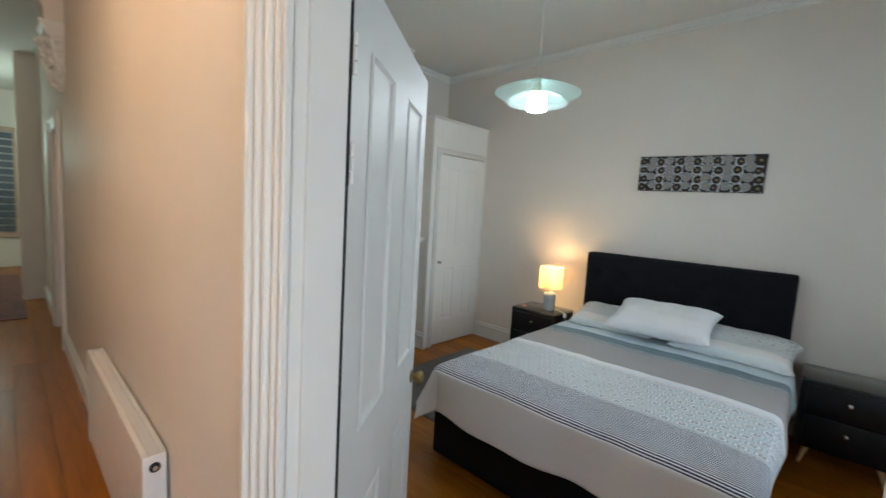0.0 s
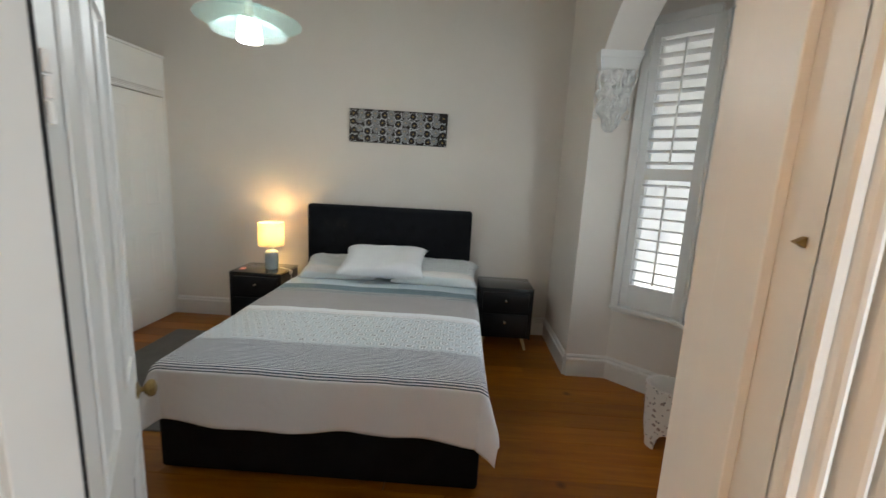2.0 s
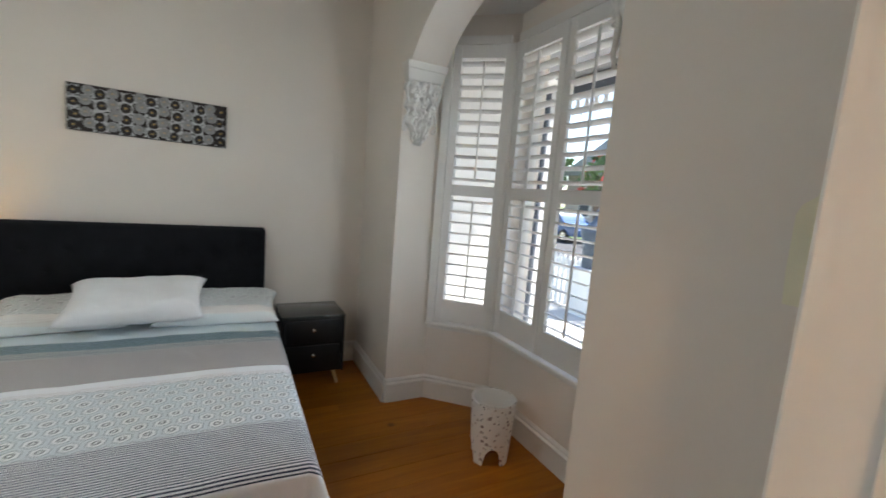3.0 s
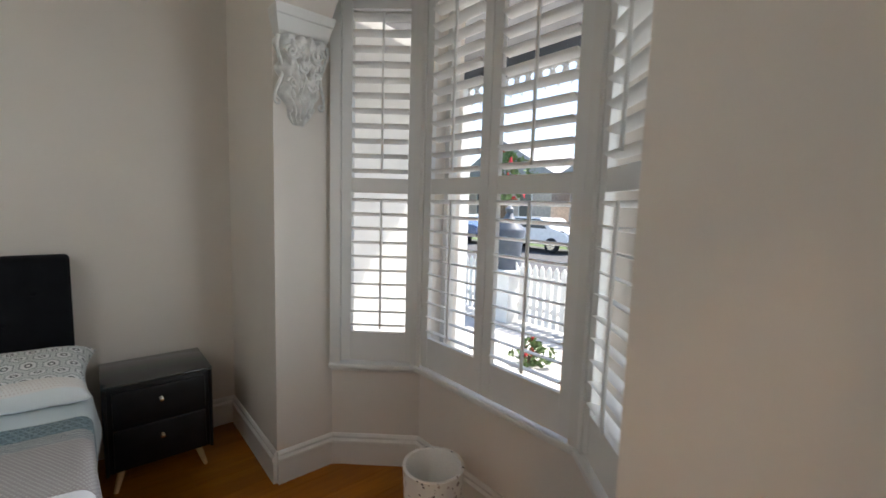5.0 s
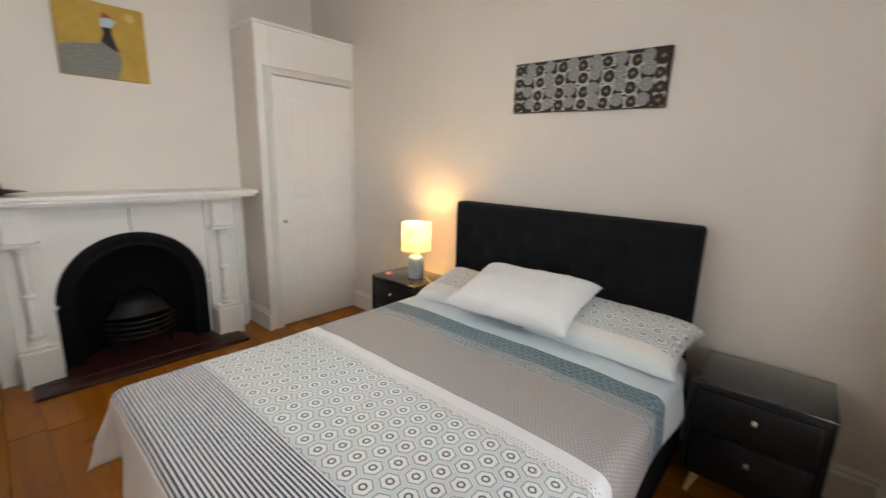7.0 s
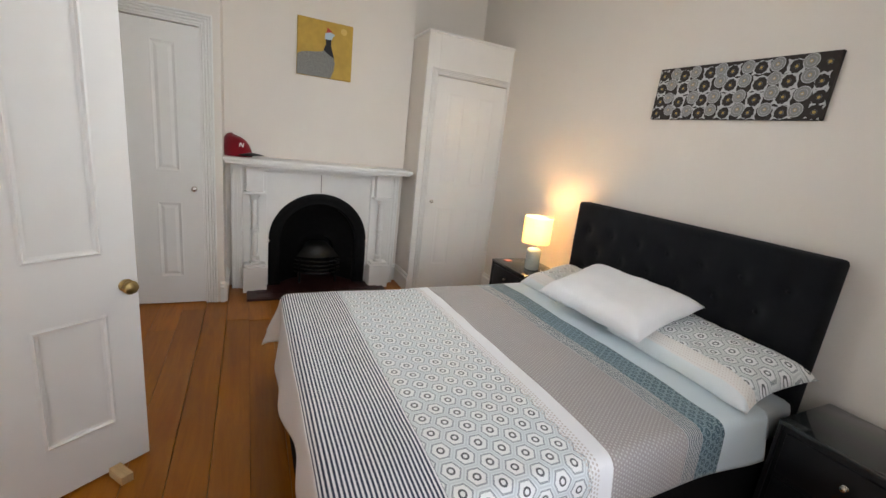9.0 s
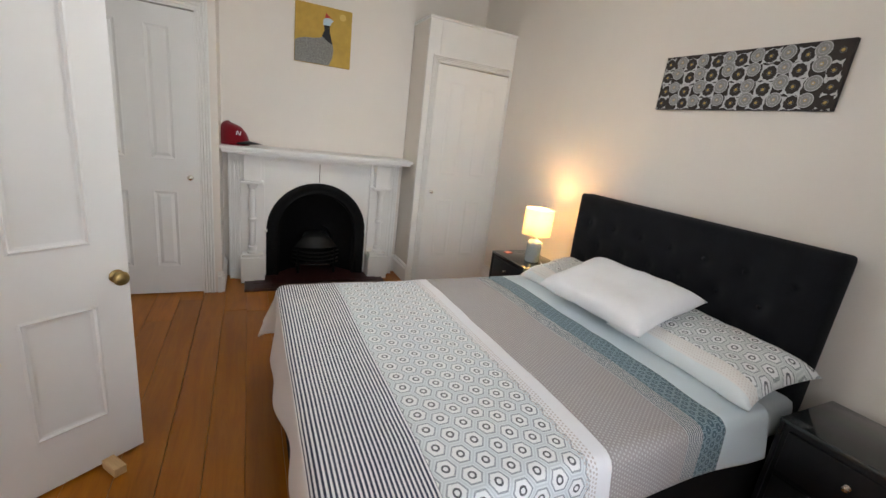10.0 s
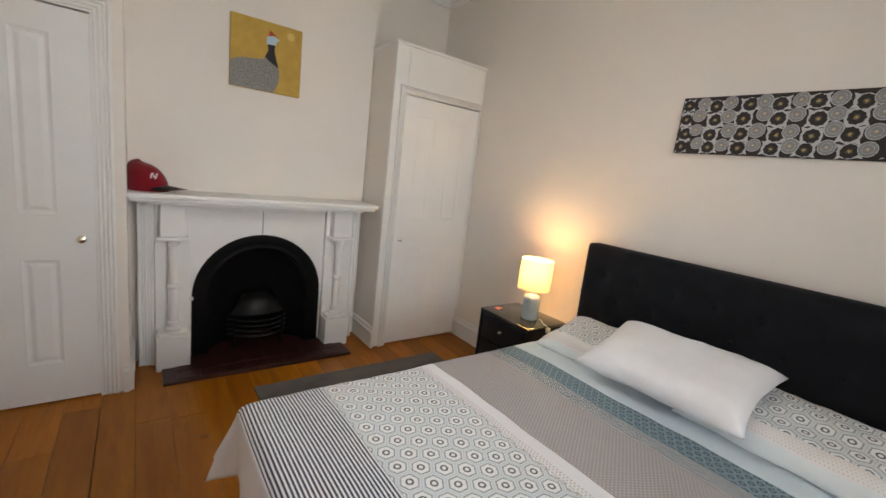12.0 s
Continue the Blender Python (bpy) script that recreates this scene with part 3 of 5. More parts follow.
structure("hall_pier", boxes((-7.56, -7.40, 0.29, SOUTH, -0.02, TOP)), WALL, "pale plaster pier at the end of the hall", "wall")
structure("ceiling_far", boxes((-11.0, -7.4, SOUTH - 0.1, 3.0, TOP, TOP + 0.15)), CEILING, "plain ceiling over the far room", "ceiling")

# skirting boards and cornice
skirts = [((EAST, NORTH), (-2.83, NORTH)), ((EAST, PIER_N), (EAST, NORTH)), ((1.18, 3.245), (EAST, PIER_N)),
          ((1.547, 2.91), (1.18, 3.245)), ((1.547, 1.88), (1.547, 2.91)), ((1.18, 1.46), (1.547, 1.88)), ((EAST, PIER_S), (1.18, 1.46)),
          ((EAST, SOUTH), (EAST, PIER_S)), ((DOOR_R + 0.13, SOUTH), (EAST, SOUTH)), ((-2.80, SOUTH), (DOOR_L - 0.14, SOUTH)),
          ((-2.80, 1.55), (-2.80, 1.52)), ((-3.21, 1.55), (-2.80, 1.55)), ((-3.21, 3.17), (-3.21, 2.99)), ((-2.845, 3.18), (-3.21, 3.18)),
          ((-1.0 + 0.33, HALL), (-4.84, HALL)), ((1.18, HALL), (DOOR_R + 0.16, HALL)), ((-5.90, HALL), (-7.40, HALL)), ((-11.0, -0.85), (1.18, -0.85))]
for a, b in skirts:
    structure("baseboard", strip(SKIRTING, a, b), TRIM, "white moulded skirting board along the wall", "baseboard")
for a, b in (((EAST, NORTH), (-3.5, NORTH)), ((EAST, SOUTH), (EAST, NORTH)), ((-2.80, SOUTH), (EAST, SOUTH)), ((-3.5, NORTH), (-3.5, 3.17)), ((-3.21, 3.17), (-3.21, 1.55)), ((-2.80, 1.55), (-2.80, SOUTH)), ((1.18, HALL), (-7.4, HALL)), ((-11.0, -0.85), (1.18, -0.85))):
    structure("trim", strip(CORNICE, a, b), TRIM, "thin white cornice moulding under the ceiling", "cornice")

# door linings and architraves of the bedroom doorway
lining = thing("door_lining", (0, 0, 0), 0, "white gloss door lining with a stop bead", "door frame", "", "structure")
for name, item in (("jamb", (DOOR_L - 0.02, DOOR_L, HALL - 0.003, 0.625, 0, DOOR_H + 0.02)), ("jamb", (DOOR_R, DOOR_R + 0.02, HALL - 0.003, SOUTH + 0.003, 0, DOOR_H + 0.02)),
                   # black strip puts the shade of the hinge gap into colour
                   ("shadow_gap_strip", (DOOR_L - 0.006, DOOR_L + 0.010, 0.6253, 0.6340, 0.0, DOOR_H)), ("head", (DOOR_L, DOOR_R, HALL - 0.003, SOUTH + 0.003, DOOR_H, DOOR_H + 0.02)), ("stop_bead", (DOOR_L, DOOR_L + 0.012, 0.541, 0.6250, 0, DOOR_H)),
                   ("stop_bead", (DOOR_R - 0.012, DOOR_R, HALL + 0.045, SOUTH - 0.05, 0, DOOR_H)), ("stop_bead", (DOOR_L + 0.012, DOOR_R - 0.012, HALL + 0.045, SOUTH - 0.05, DOOR_H - 0.012, DOOR_H))):
    part(name, boxes(item, bevel=0.0015), TYRE if name == "shadow_gap_strip" else TRIM, lining, "black strip standing in for the shaded door gap" if name == "shadow_gap_strip" else "")
wide = DOOR_R - DOOR_L
for name, m, sides in (("architrave_hall", Matrix.Translation((DOOR_R, HALL, 0)) @ pose(0, 0, 0, 0, 0, 180), (True, True)), ("architrave_room", Matrix.Translation((DOOR_L, SOUTH, 0)), (False, True))):
    tagged(casing(None, name, m, wide, DOOR_H, 0.135, 0.034, sides=sides), "white moulded timber architrave round the doorway", "architrave", "", "structure")
keep = thing("strike_plate", (DOOR_R - 0.001, 0.530, 1.47), 0, "small dark metal catch on the door jamb", "door catch")
part("plate", boxes((-0.0005, 0.001, -0.002, 0.003, -0.005, 0.005)), BRASS, keep)
part("tongue", prism([(0.0, -0.005), (-0.010, 0.0), (0.0, 0.005)], -0.003, 0.003, "y"), BRASS, keep, "pointed brass tongue")


# ---- doors ----
def door_leaf(name, where, turn, wide, high, panels, label, knob_x, knob_z, knob_material, knob_size=1.0, both=True, raised=False, proud=0.0, hinges=()):
    door = thing(name, where, turn, label, "door", "", "structure")
    leaf, frames, sunk = panel_leaf(wide, high, 0.038, panels, sink=0.010 if raised else 0.006, mould=0.028 if raised else 0.024, proud=proud, raised=raised)
    body = part("leaf", leaf, DOOR, door)
    part("panel_moulding", frames, DOOR, body)
    for panel in sunk:
        part("panel", panel, DOOR, body)
    for side in (("front", "back") if both else ("front",)):
        m = Matrix.Translation((knob_x, 0.0, knob_z)) @ pose(0, 0, 0, 0, 0, 180) if side == "front" else Matrix.Translation((knob_x, 0.038, knob_z))
        part("door_knob", moved(knob_mesh(knob_size), m), knob_material, door, "round metal door knob", 40)
    for z in hinges:
        for k in range(3):
            part("hinge_knuckle", tube([(-0.004, -0.007, z - 0.042 + k * 0.029), (-0.004, -0.007, z - 0.0165 + k * 0.029)], 0.005, 10), DOOR, door, "white-painted hinge knuckle", 50)
    return door


# bedroom door, swung well open; its hall side faces the room's middle
angle = math.degrees(math.atan2(0.694, -0.502))
# local y must run against the hall-side normal
door_leaf("door_1", (DOOR_L + 0.003, 0.639, 0.012), angle, 0.853, 2.0,
          [(0.120, 0.346, 0.215, 0.69), (0.520, 0.744, 0.215, 0.69), (0.120, 0.346, 0.925, 1.85), (0.520, 0.744, 0.925, 1.85)],
          "open white gloss four-panel bedroom door with a brass knob", 0.812, 0.79, BRASS, 1.0, True, False, 0.002, (0.25, 1.58, 1.80))
door_leaf("door_2", (-2.80, 0.702, 0.012), 90, 0.711, 2.07,
          [(0.115, 0.268, 0.215, 0.82), (0.405, 0.57, 0.215, 0.82), (0.115, 0.268, 1.045, 1.955), (0.405, 0.57, 1.045, 1.955)],
          "closed white moulded four-panel closet door beside the fireplace", 0.655, 0.925, CHROME, 0.75, False, True)
tagged(casing(None, "architrave_closet", Matrix.Translation((-2.80, 1.415, 0)) @ pose(0, 0, 0, 0, 0, -90), 0.713, 2.09, 0.085, 0.013, None, "", (True, False)),
       "white moulded architrave round the closet door", "architrave", "", "structure")
door_leaf("door_3", (-5.745, 0.555, 0.012), 0, 0.76, 2.03, [(0.11, 0.32, 0.2, 0.8), (0.44, 0.65, 0.2, 0.8), (0.11, 0.32, 1.0, 1.9), (0.44, 0.65, 1.0, 1.9)],
          "closed white panelled door further down the hall", 0.70, 0.95, BRASS, 0.9, False)
tagged(casing(None, "architrave_hall_far", Matrix.Translation((-4.97, HALL, 0)) @ pose(0, 0, 0, 0, 0, 180), 0.78, 2.05, 0.135, 0.03), "white moulded architrave round the far hall door", "architrave", "", "structure")
wedge = thing("door_wedge", (-0.925, 1.238, 0), 38, "small pale timber block wedging the door open", "door stop")
part("block", boxes((-0.02, 0.075, -0.022, 0.022, 0.0, 0.038), bevel=0.003), PALE_WOOD, wedge)


# ---- bay windows and shutters ----
def sash_window(index, m, wide):
    """Two sashes in a frame, set to the outside of the bay wall."""
    win = thing("window_%d" % index, (0, 0, 0), 0, "white timber sash window of the bay, closed", "window", "", "structure")
    x0, x1, y0, y1 = 0.045, wide - 0.045, 0.10, 0.16
    part("window_frame", moved(boxes((x0, x0 + 0.035, y0, y1, SILL, HEAD), (x1 - 0.035, x1, y0, y1, SILL, HEAD), (x0 + 0.035, x1 - 0.035, y0, y1, SILL, SILL + 0.06), (x0 + 0.035, x1 - 0.035, y0, y1, HEAD - 0.05, HEAD),
                                     (x0 + 0.035, x1 - 0.035, y0, y1, 1.555, 1.605)), m), TRIM, win)
    for z0, z1 in ((SILL + 0.06, 1.555), (1.605, HEAD - 0.05)):
        pane = part("pane", moved(boxes((x0 + 0.035, x1 - 0.035, 0.128, 0.132, z0, z1)), m), GLASS, win, "clear window glass")
        pane.visible_shadow = False
    part("window_sill", moved(boxes((-0.02, wide + 0.02, 0.10, 0.27, SILL - 0.05, SILL - 0.004), bevel=0.006), m), TRIM, win)


def slat_mesh(wide):
    """One shutter blade with a rounded section, along local x."""
    outline = [(0.032 * math.cos(a), 0.0055 * math.sin(a)) for a in (2 * math.pi * i / 10 for i in range(10))]
    return prism(outline, -wide / 2, wide / 2, "x")


def shutter(m, x0, x1, hinge_left, label):
    """A panel of blades in two rows, its stiles from x0 to x1 along the bay's face."""
    ob = thing("plantation_shutter", (0, 0, 0), 0, label, "shutter", "bay window shutters")
    s, d0, d1 = 0.052, -0.044, -0.016
    bottom, top = SILL + 0.015, HEAD - 0.005
    rows = ((0.787, 1.545), (1.622, 2.472))
    for a, b in ((x0, x0 + s), (x1 - s, x1)):
        part("stile", moved(boxes((a, b, d0, d1, bottom, top), bevel=0.003), m), SHUTTER, ob)
    for z0, z1 in ((bottom, rows[0][0]), (rows[0][1], rows[1][0]), (rows[1][1], top)):
        part("rail", moved(boxes((x0 + s, x1 - s, d0 + 0.002, d1 - 0.002, z0, z1), bevel=0.002), m), SHUTTER, ob)
    first = None
    for z0, z1 in rows:
        count = round((z1 - z0) / 0.0765)
        step = (z1 - z0) / count
        for k in range(count):
            where = m @ Matrix.Translation(((x0 + x1) / 2, -0.03, z0 + step * (k + 0.5))) @ pose(0, 0, 0, -16 + random.uniform(-1.5, 1.5), 0, 0)
            if first is None:
                first = part("slat", slat_mesh(x1 - x0 - 2 * s - 0.004), SHUTTER, ob, "", 50)
                first.matrix_basis = where
            else:
                again("slat", first, ob, where)
        cx = (x0 + x1) / 2 + 0.015
        part("tilt_rod", moved(boxes((cx - 0.006, cx + 0.006, -0.075, -0.064, z0 + 0.03, z1 - 0.03), bevel=0.002), m), SHUTTER, ob)
    for z in (0.9, 1.58, 2.3):
        hx = x0 if hinge_left else x1
        part("hinge", moved(tube([(hx, -0.047, z - 0.03), (hx, -0.047, z + 0.03)], 0.005, 6), m), SHUTTER, ob, "small painted hinge")
    return ob


frames = [face_frame(a, b) for a, b in BAY]
for i, (m, wide) in enumerate(frames):
    sash_window(i + 1, m, wide)
shutter(frames[0][0], 0.062, 0.465, True, "open white plantation shutter in the bay's angled side")
shutter(frames[1][0], 0.056, 0.505, True, "open white plantation shutter in the middle of the bay")
shutter(frames[1][0], 0.509, 0.974, False, "open white plantation shutter in the middle of the bay")
shutter(frames[2][0], 0.056, 0.470, False, "open white plantation shutter in the bay's angled side")
for m, wide in frames:
    bm = boxes((-0.005, wide + 0.005, -0.066, 0.10, SILL - 0.028, SILL), bevel=0.008)
    box(bm, 0.0, wide, -0.02, 0.0, SILL - 0.055, SILL - 0.028)
    structure("window_sill_board", moved(bm, m), TRIM, "white painted inner window sill", "window sill")
    bm = boxes((0.0, 0.055, -0.05, 0.012, SILL, HEAD), (wide - 0.055, wide, -0.05, 0.012, SILL, HEAD), (0.055, wide - 0.055, -0.05, 0.012, HEAD - 0.004, HEAD + 0.05))
    structure("shutter_frame", moved(bm, m), TRIM, "white timber frame holding the shutters", "window frame")


# ---- arch corbels ----
def corbel(name, m, label, scale=(1, 1, 1)):
    """A moulded cap over a bracket of curling leaves. Local x across, y into the wall (0 is the wall's face), z up; the cap's top at 0."""
    ob = thing(name, (0, 0, 0), 0, label, "corbel", "arch corbels")
    m = m @ Matrix.Diagonal((*scale, 1))
    bm = bmesh.new()
    rings = []
    for grow, deep, z in ((-0.012, 0.060, -0.120), (-0.004, 0.075, -0.105), (0.012, 0.098, -0.045), (0.014, 0.105, -0.040), (0.020, 0.115, -0.010), (0.020, 0.115, 0.0)):
        rings.append([bm.verts.new(v) for v in ((-0.125 - grow, 0, z), (-0.125 - grow, -deep, z), (0.125 + grow, -deep, z), (0.125 + grow, 0, z))])
    for a, b in zip(rings, rings[1:]):
        for i in range(4):
            bm.faces.new((a[i], a[(i + 1) % 4], b[(i + 1) % 4], b[i]))
    bm.faces.new(rings[0])
    bm.faces.new(rings[-1])
    part("cap", moved(bm, m), TRIM, ob, "plain tapered plaster cap")
    bm = bmesh.new()
    grid = []
    for j in range(37):
        f = j / 36
        z = -0.12 - 0.40 * f
        half_w = 0.115 * (1 - 0.25 * f) * (1.0 - max(0, f - 0.62) ** 1.4 * 2.6)
        deep = 0.085 * (1 - f) ** 0.8 + 0.018 + 0.012 * math.sin(f * 18)
        row = []
        for i in range(21):
            u = i / 20 * 2 - 1
            vein = abs(math.sin(u * 7.5 + f * 4 * (1 if u > 0 else -1)))
            curl = noise.noise(Vector((u * 4.2, f * 9, 3.1)))
            d = deep * math.sqrt(max(0.0, 1 - u ** 4)) + 0.030 * (vein - 0.5) * (1 - abs(u) ** 3) + 0.042 * curl * (1 - abs(u) ** 4)
            wave = 1 + 0.14 * math.sin(f * 22 + (1.3 if u > 0 else 0)) * abs(u) ** 2
            row.append(bm.verts.new((u * max(half_w, 0.012) * wave, -max(d, 0.0), z)))
        grid.append(row)
    for a, b in zip(grid, grid[1:]):
        for i in range(20):
            bm.faces.new((a[i], a[i + 1], b[i + 1], b[i]))
    part("leaf_bracket", moved(bm, m), PLASTER, ob, "acanthus leaf bracket in white plaster", 60)
    for cx, cz, r, thick in ((-0.062, -0.20, 0.036, 0.011), (0.060, -0.19, 0.038, 0.011), (0.0, -0.26, 0.032, 0.010), (-0.05, -0.33, 0.028, 0.009), (0.046, -0.34, 0.028, 0.009), (0.0, -0.42, 0.022, 0.008)):
        turns = [(cx + r * (1 - k / 22) * math.cos(k * 0.55) * (1 if cx >= 0 else -1), -0.072 * (1 + (cz + 0.12) / 0.42) - 0.026 - 0.0008 * k, cz + r * (1 - k / 22) * math.sin(k * 0.55)) for k in range(20)]
        part("scroll", moved(tube(turns, [thick * (1 - k / 26) for k in range(20)], 7), m), PLASTER, ob, "", 60)
    for side in (-1, 1):
        rim = [(side * (0.110 + 0.015 * math.sin(f * 7.5 + 0.6)), -0.050 * (1 - f) ** 0.8 - 0.016, -0.128 - 0.285 * f) for f in (k / 18 for k in range(19))]
        ex, ey, ez = rim[-1]
        rim += [(ex - side * 0.020 * (1 - math.cos(a)) * (1 - a / 9), ey - 0.002, ez - 0.020 * math.sin(a) * (1 - a / 9)) for a in (0.6 * k for k in range(1, 9))]
        part("scroll_rim", moved(tube(rim, [0.0105 - 0.0002 * k for k in range(len(rim))], 8), m), PLASTER, ob, "curling plaster rim", 60)
    rng = random.Random(4)
    for k in range(34):
        f = rng.random()
        cx, cz = rng.uniform(-0.09, 0.09) * (1 - 0.5 * f), -0.15 - 0.33 * f
        bm = bmesh.new()
        bmesh.ops.create_icosphere(bm, subdivisions=2, radius=1.0)
        tilt = pose(cx, -0.072 * (1 - f) - 0.022, cz, rng.uniform(-25, 25), rng.uniform(-70, 70), 0)
        moved(bm, m @ tilt @ Matrix.Diagonal((0.012, 0.017, 0.028, 1)))
        part("leaf_lobe", bm, PLASTER, ob, "", 60)
    return ob


corbel("arch_corbel", Matrix.Translation((0.995, PIER_N, SPRING)), "white plaster leaf corbel carrying the bay's arch")
corbel("arch_corbel", Matrix.Translation((0.995, PIER_S, SPRING)) @ pose(0, 0, 0, 0, 0, 180), "white plaster leaf corbel carrying the bay's arch")
corbel("hall_corbel", Matrix.Translation((-4.45, HALL, 2.763)), "white plaster leaf corbel under the hall arch", (1.25, 1.25, 0.94))
structure("hall_arch", prism([(HALL, 2.763), (0.405, 2.763), (0.400, 2.86), (0.33, 3.02), (0.15, TOP), (HALL, TOP)], -4.58, -4.32, "x"), WALL, "plaster arch across the hall", "arch")


# ---- fireplace ----
FX = -3.13
fire = thing("fireplace", (FX, 2.35, 0), 0, "white painted mantelpiece round a black cast-iron arched fireplace", "fireplace")


def arch_line(r, spring, y0=0.0, count=24):
    return [(y0 + r * math.cos(math.pi * i / count), spring + r * math.sin(math.pi * i / count)) for i in range(count + 1)]


def arch_slab(outer, r, spring, x0, x1):
    """A flat slab with an arched hole cut from its foot. outer: half width and height."""
    half, high = outer
    line = arch_line(r, spring)
    bm = bmesh.new()
    for side in (1, -1):
        pts = [(r * side, 0.0), (half * side, 0.0), (half * side, high), (0.0, high)]
        pts += [(y, z) for y, z in (line[12::-1] if side == 1 else line[12:])]
        prism(pts, x0, x1, "x", bm)
    return bm


part("surround_left", prism([(-0.665, 0), (-0.455, 0)] + [(y, z) for y, z in reversed(arch_line(0.455, 0.45)[12:])][0:] + [(-0.003, 0.905), (-0.003, 1.08), (-0.665, 1.08)], -0.08, 0.0, "x"), MARBLE, fire, "white painted slate slab")
part("surround_right", prism([(0.665, 0), (0.455, 0)] + [(y, z) for y, z in arch_line(0.455, 0.45)[:13]] + [(0.003, 0.905), (0.003, 1.08), (0.665, 1.08)], -0.08, 0.0, "x"), MARBLE, fire, "white painted slate slab")
part("keystone_joint", boxes((-0.078, -0.006, -0.003, 0.003, 0.91, 1.08)), SUBFLOOR, fire)
bm = boxes((-0.08, 0.268, -0.812, 0.805, 1.166, 1.194), bevel=0.006)
box(bm, -0.08, 0.250, -0.79, 0.785, 1.144, 1.166, 0.005)
box(bm, -0.08, 0.220, -0.70, 0.70, 1.128, 1.144, 0.003)
part("mantel_shelf", bm, MARBLE, fire)
part("frieze", boxes((-0.08, 0.022, -0.665, 0.665, 1.08, 1.128), (0.0, 0.016, -0.50, 0.50, 1.100, 1.128), bevel=0.003), MARBLE, fire)
for side in (-1, 1):
    c = 0.568 * side
    jamb = part("pilaster", boxes((-0.08, 0.045, c - 0.098, c + 0.098, 0.0, 1.128), bevel=0.003), MARBLE, fire)
    part("plinth", boxes((0.0, 0.158, c - 0.098, c + 0.098, 0.0, 0.235), (0.0, 0.145, c - 0.086, c + 0.086, 0.235, 0.262), bevel=0.006), MARBLE, jamb)
    part("capital_block", boxes((0.0, 0.150, c - 0.090, c + 0.090, 0.885, 0.910), (0.0, 0.128, c - 0.070, c + 0.070, 0.910, 1.128), bevel=0.006), MARBLE, jamb)
    column = [(0.046, 0.262), (0.046, 0.28), (0.032, 0.292), (0.038, 0.31), (0.038, 0.325), (0.027, 0.335), (0.027, 0.555), (0.036, 0.565), (0.036, 0.580), (0.027, 0.590), (0.027, 0.84), (0.036, 0.85), (0.036, 0.862), (0.044, 0.872), (0.044, 0.885)]
    part("column", moved(lathe([(0, 0.262), *column, (0, 0.885)], 18), Matrix.Translation((0.085, c, 0))), MARBLE, jamb, "", 40)
    part("outer_return", boxes(*[(-0.08, deep, min(side * a, side * b), max(side * a, side * b), 0.0, 1.128) for a, b, deep in ((0.668, 0.690, 0.038), (0.690, 0.704, 0.022), (0.704, 0.722, 0.030), (0.722, 0.736, 0.016), (0.736, 0.756, 0.024))], bevel=0.003), MARBLE, fire)

# cast-iron insert
bm = bmesh.new()
steps = ((0.455, 0.004), (0.450, 0.020), (0.425, 0.026), (0.400, 0.018), (0.375, 0.014), (0.362, 0.020), (0.345, 0.012), (0.340, -0.06))
loops = []
for r, x in steps:
    loops.append([bm.verts.new((x, y, z)) for y, z in [(r, 0.0), *arch_line(r, 0.45), (-r, 0.0)]])
for a, b in zip(loops, loops[1:]):
    for i in range(len(a) - 1):
        bm.faces.new((a[i], a[i + 1], b[i + 1], b[i]))
part("arch_frame", bm, CAST_IRON, fire, "black cast-iron arched frame", 40)
bm = bmesh.new()
loops = [[bm.verts.new((x, y, z)) for y, z in [(r, 0.0), *arch_line(r, s), (-r, 0.0)]] for r, s, x in ((0.340, 0.45, -0.06), (0.235, 0.40, -0.17), (0.175, 0.30, -0.19), (0.165, 0.29, -0.33))]
for a, b in zip(loops, loops[1:]):
    for i in range(len(a) - 1):
        bm.faces.new((a[i], a[i + 1], b[i + 1], b[i]))
bm.faces.new(loops[-1])
part("firebox", bm, CAST_IRON, fire, "sooty iron firebox", 40)
hood = bmesh.new()
rows = []
for x, w, z in ((-0.02, 0.150, 0.375), (-0.06, 0.125, 0.405), (-0.13, 0.10, 0.42)):
    rows.append([hood.verts.new((x - 0.05 * abs(k / 8) ** 2, w * k / 8, z - 0.03 * abs(k / 8) ** 3)) for k in range(-8, 9)])
low = [hood.verts.new((-0.005 - 0.06 * (k / 8) ** 2, 0.205 * k / 8, 0.272)) for k in range(-8, 9)]
for a, b in zip([low, *rows], rows):
    for i in range(16):
        hood.faces.new((a[i], a[i + 1], b[i + 1], b[i]))
part("hood", hood, GRATE_IRON, fire, "curved iron hood over the grate", 60)
for k, z in enumerate((0.125, 0.165, 0.205, 0.245)):
    pts = [(0.055 - 0.12 * (j / 10) ** 2, 0.215 * j / 10, z) for j in range(-10, 11)]
    part("grate_bar", tube(pts, 0.0085, 6), GRATE_IRON, fire, "", 60)
for j in (-0.17, 0.17):
    part("grate_leg", boxes((-0.03, -0.01, j - 0.010, j + 0.010, 0.0, 0.26), bevel=0.003), CAST_IRON, fire)
for y in (-0.455, 0.455):
    part("stud", moved(lathe([(0, 0), (0.016, 0.002), (0.018, 0.012), (0.012, 0.022), (0, 0.026)], 12), pose(0.0, y, 0.45, 0, 90, 0)), MARBLE, fire, "", 60)

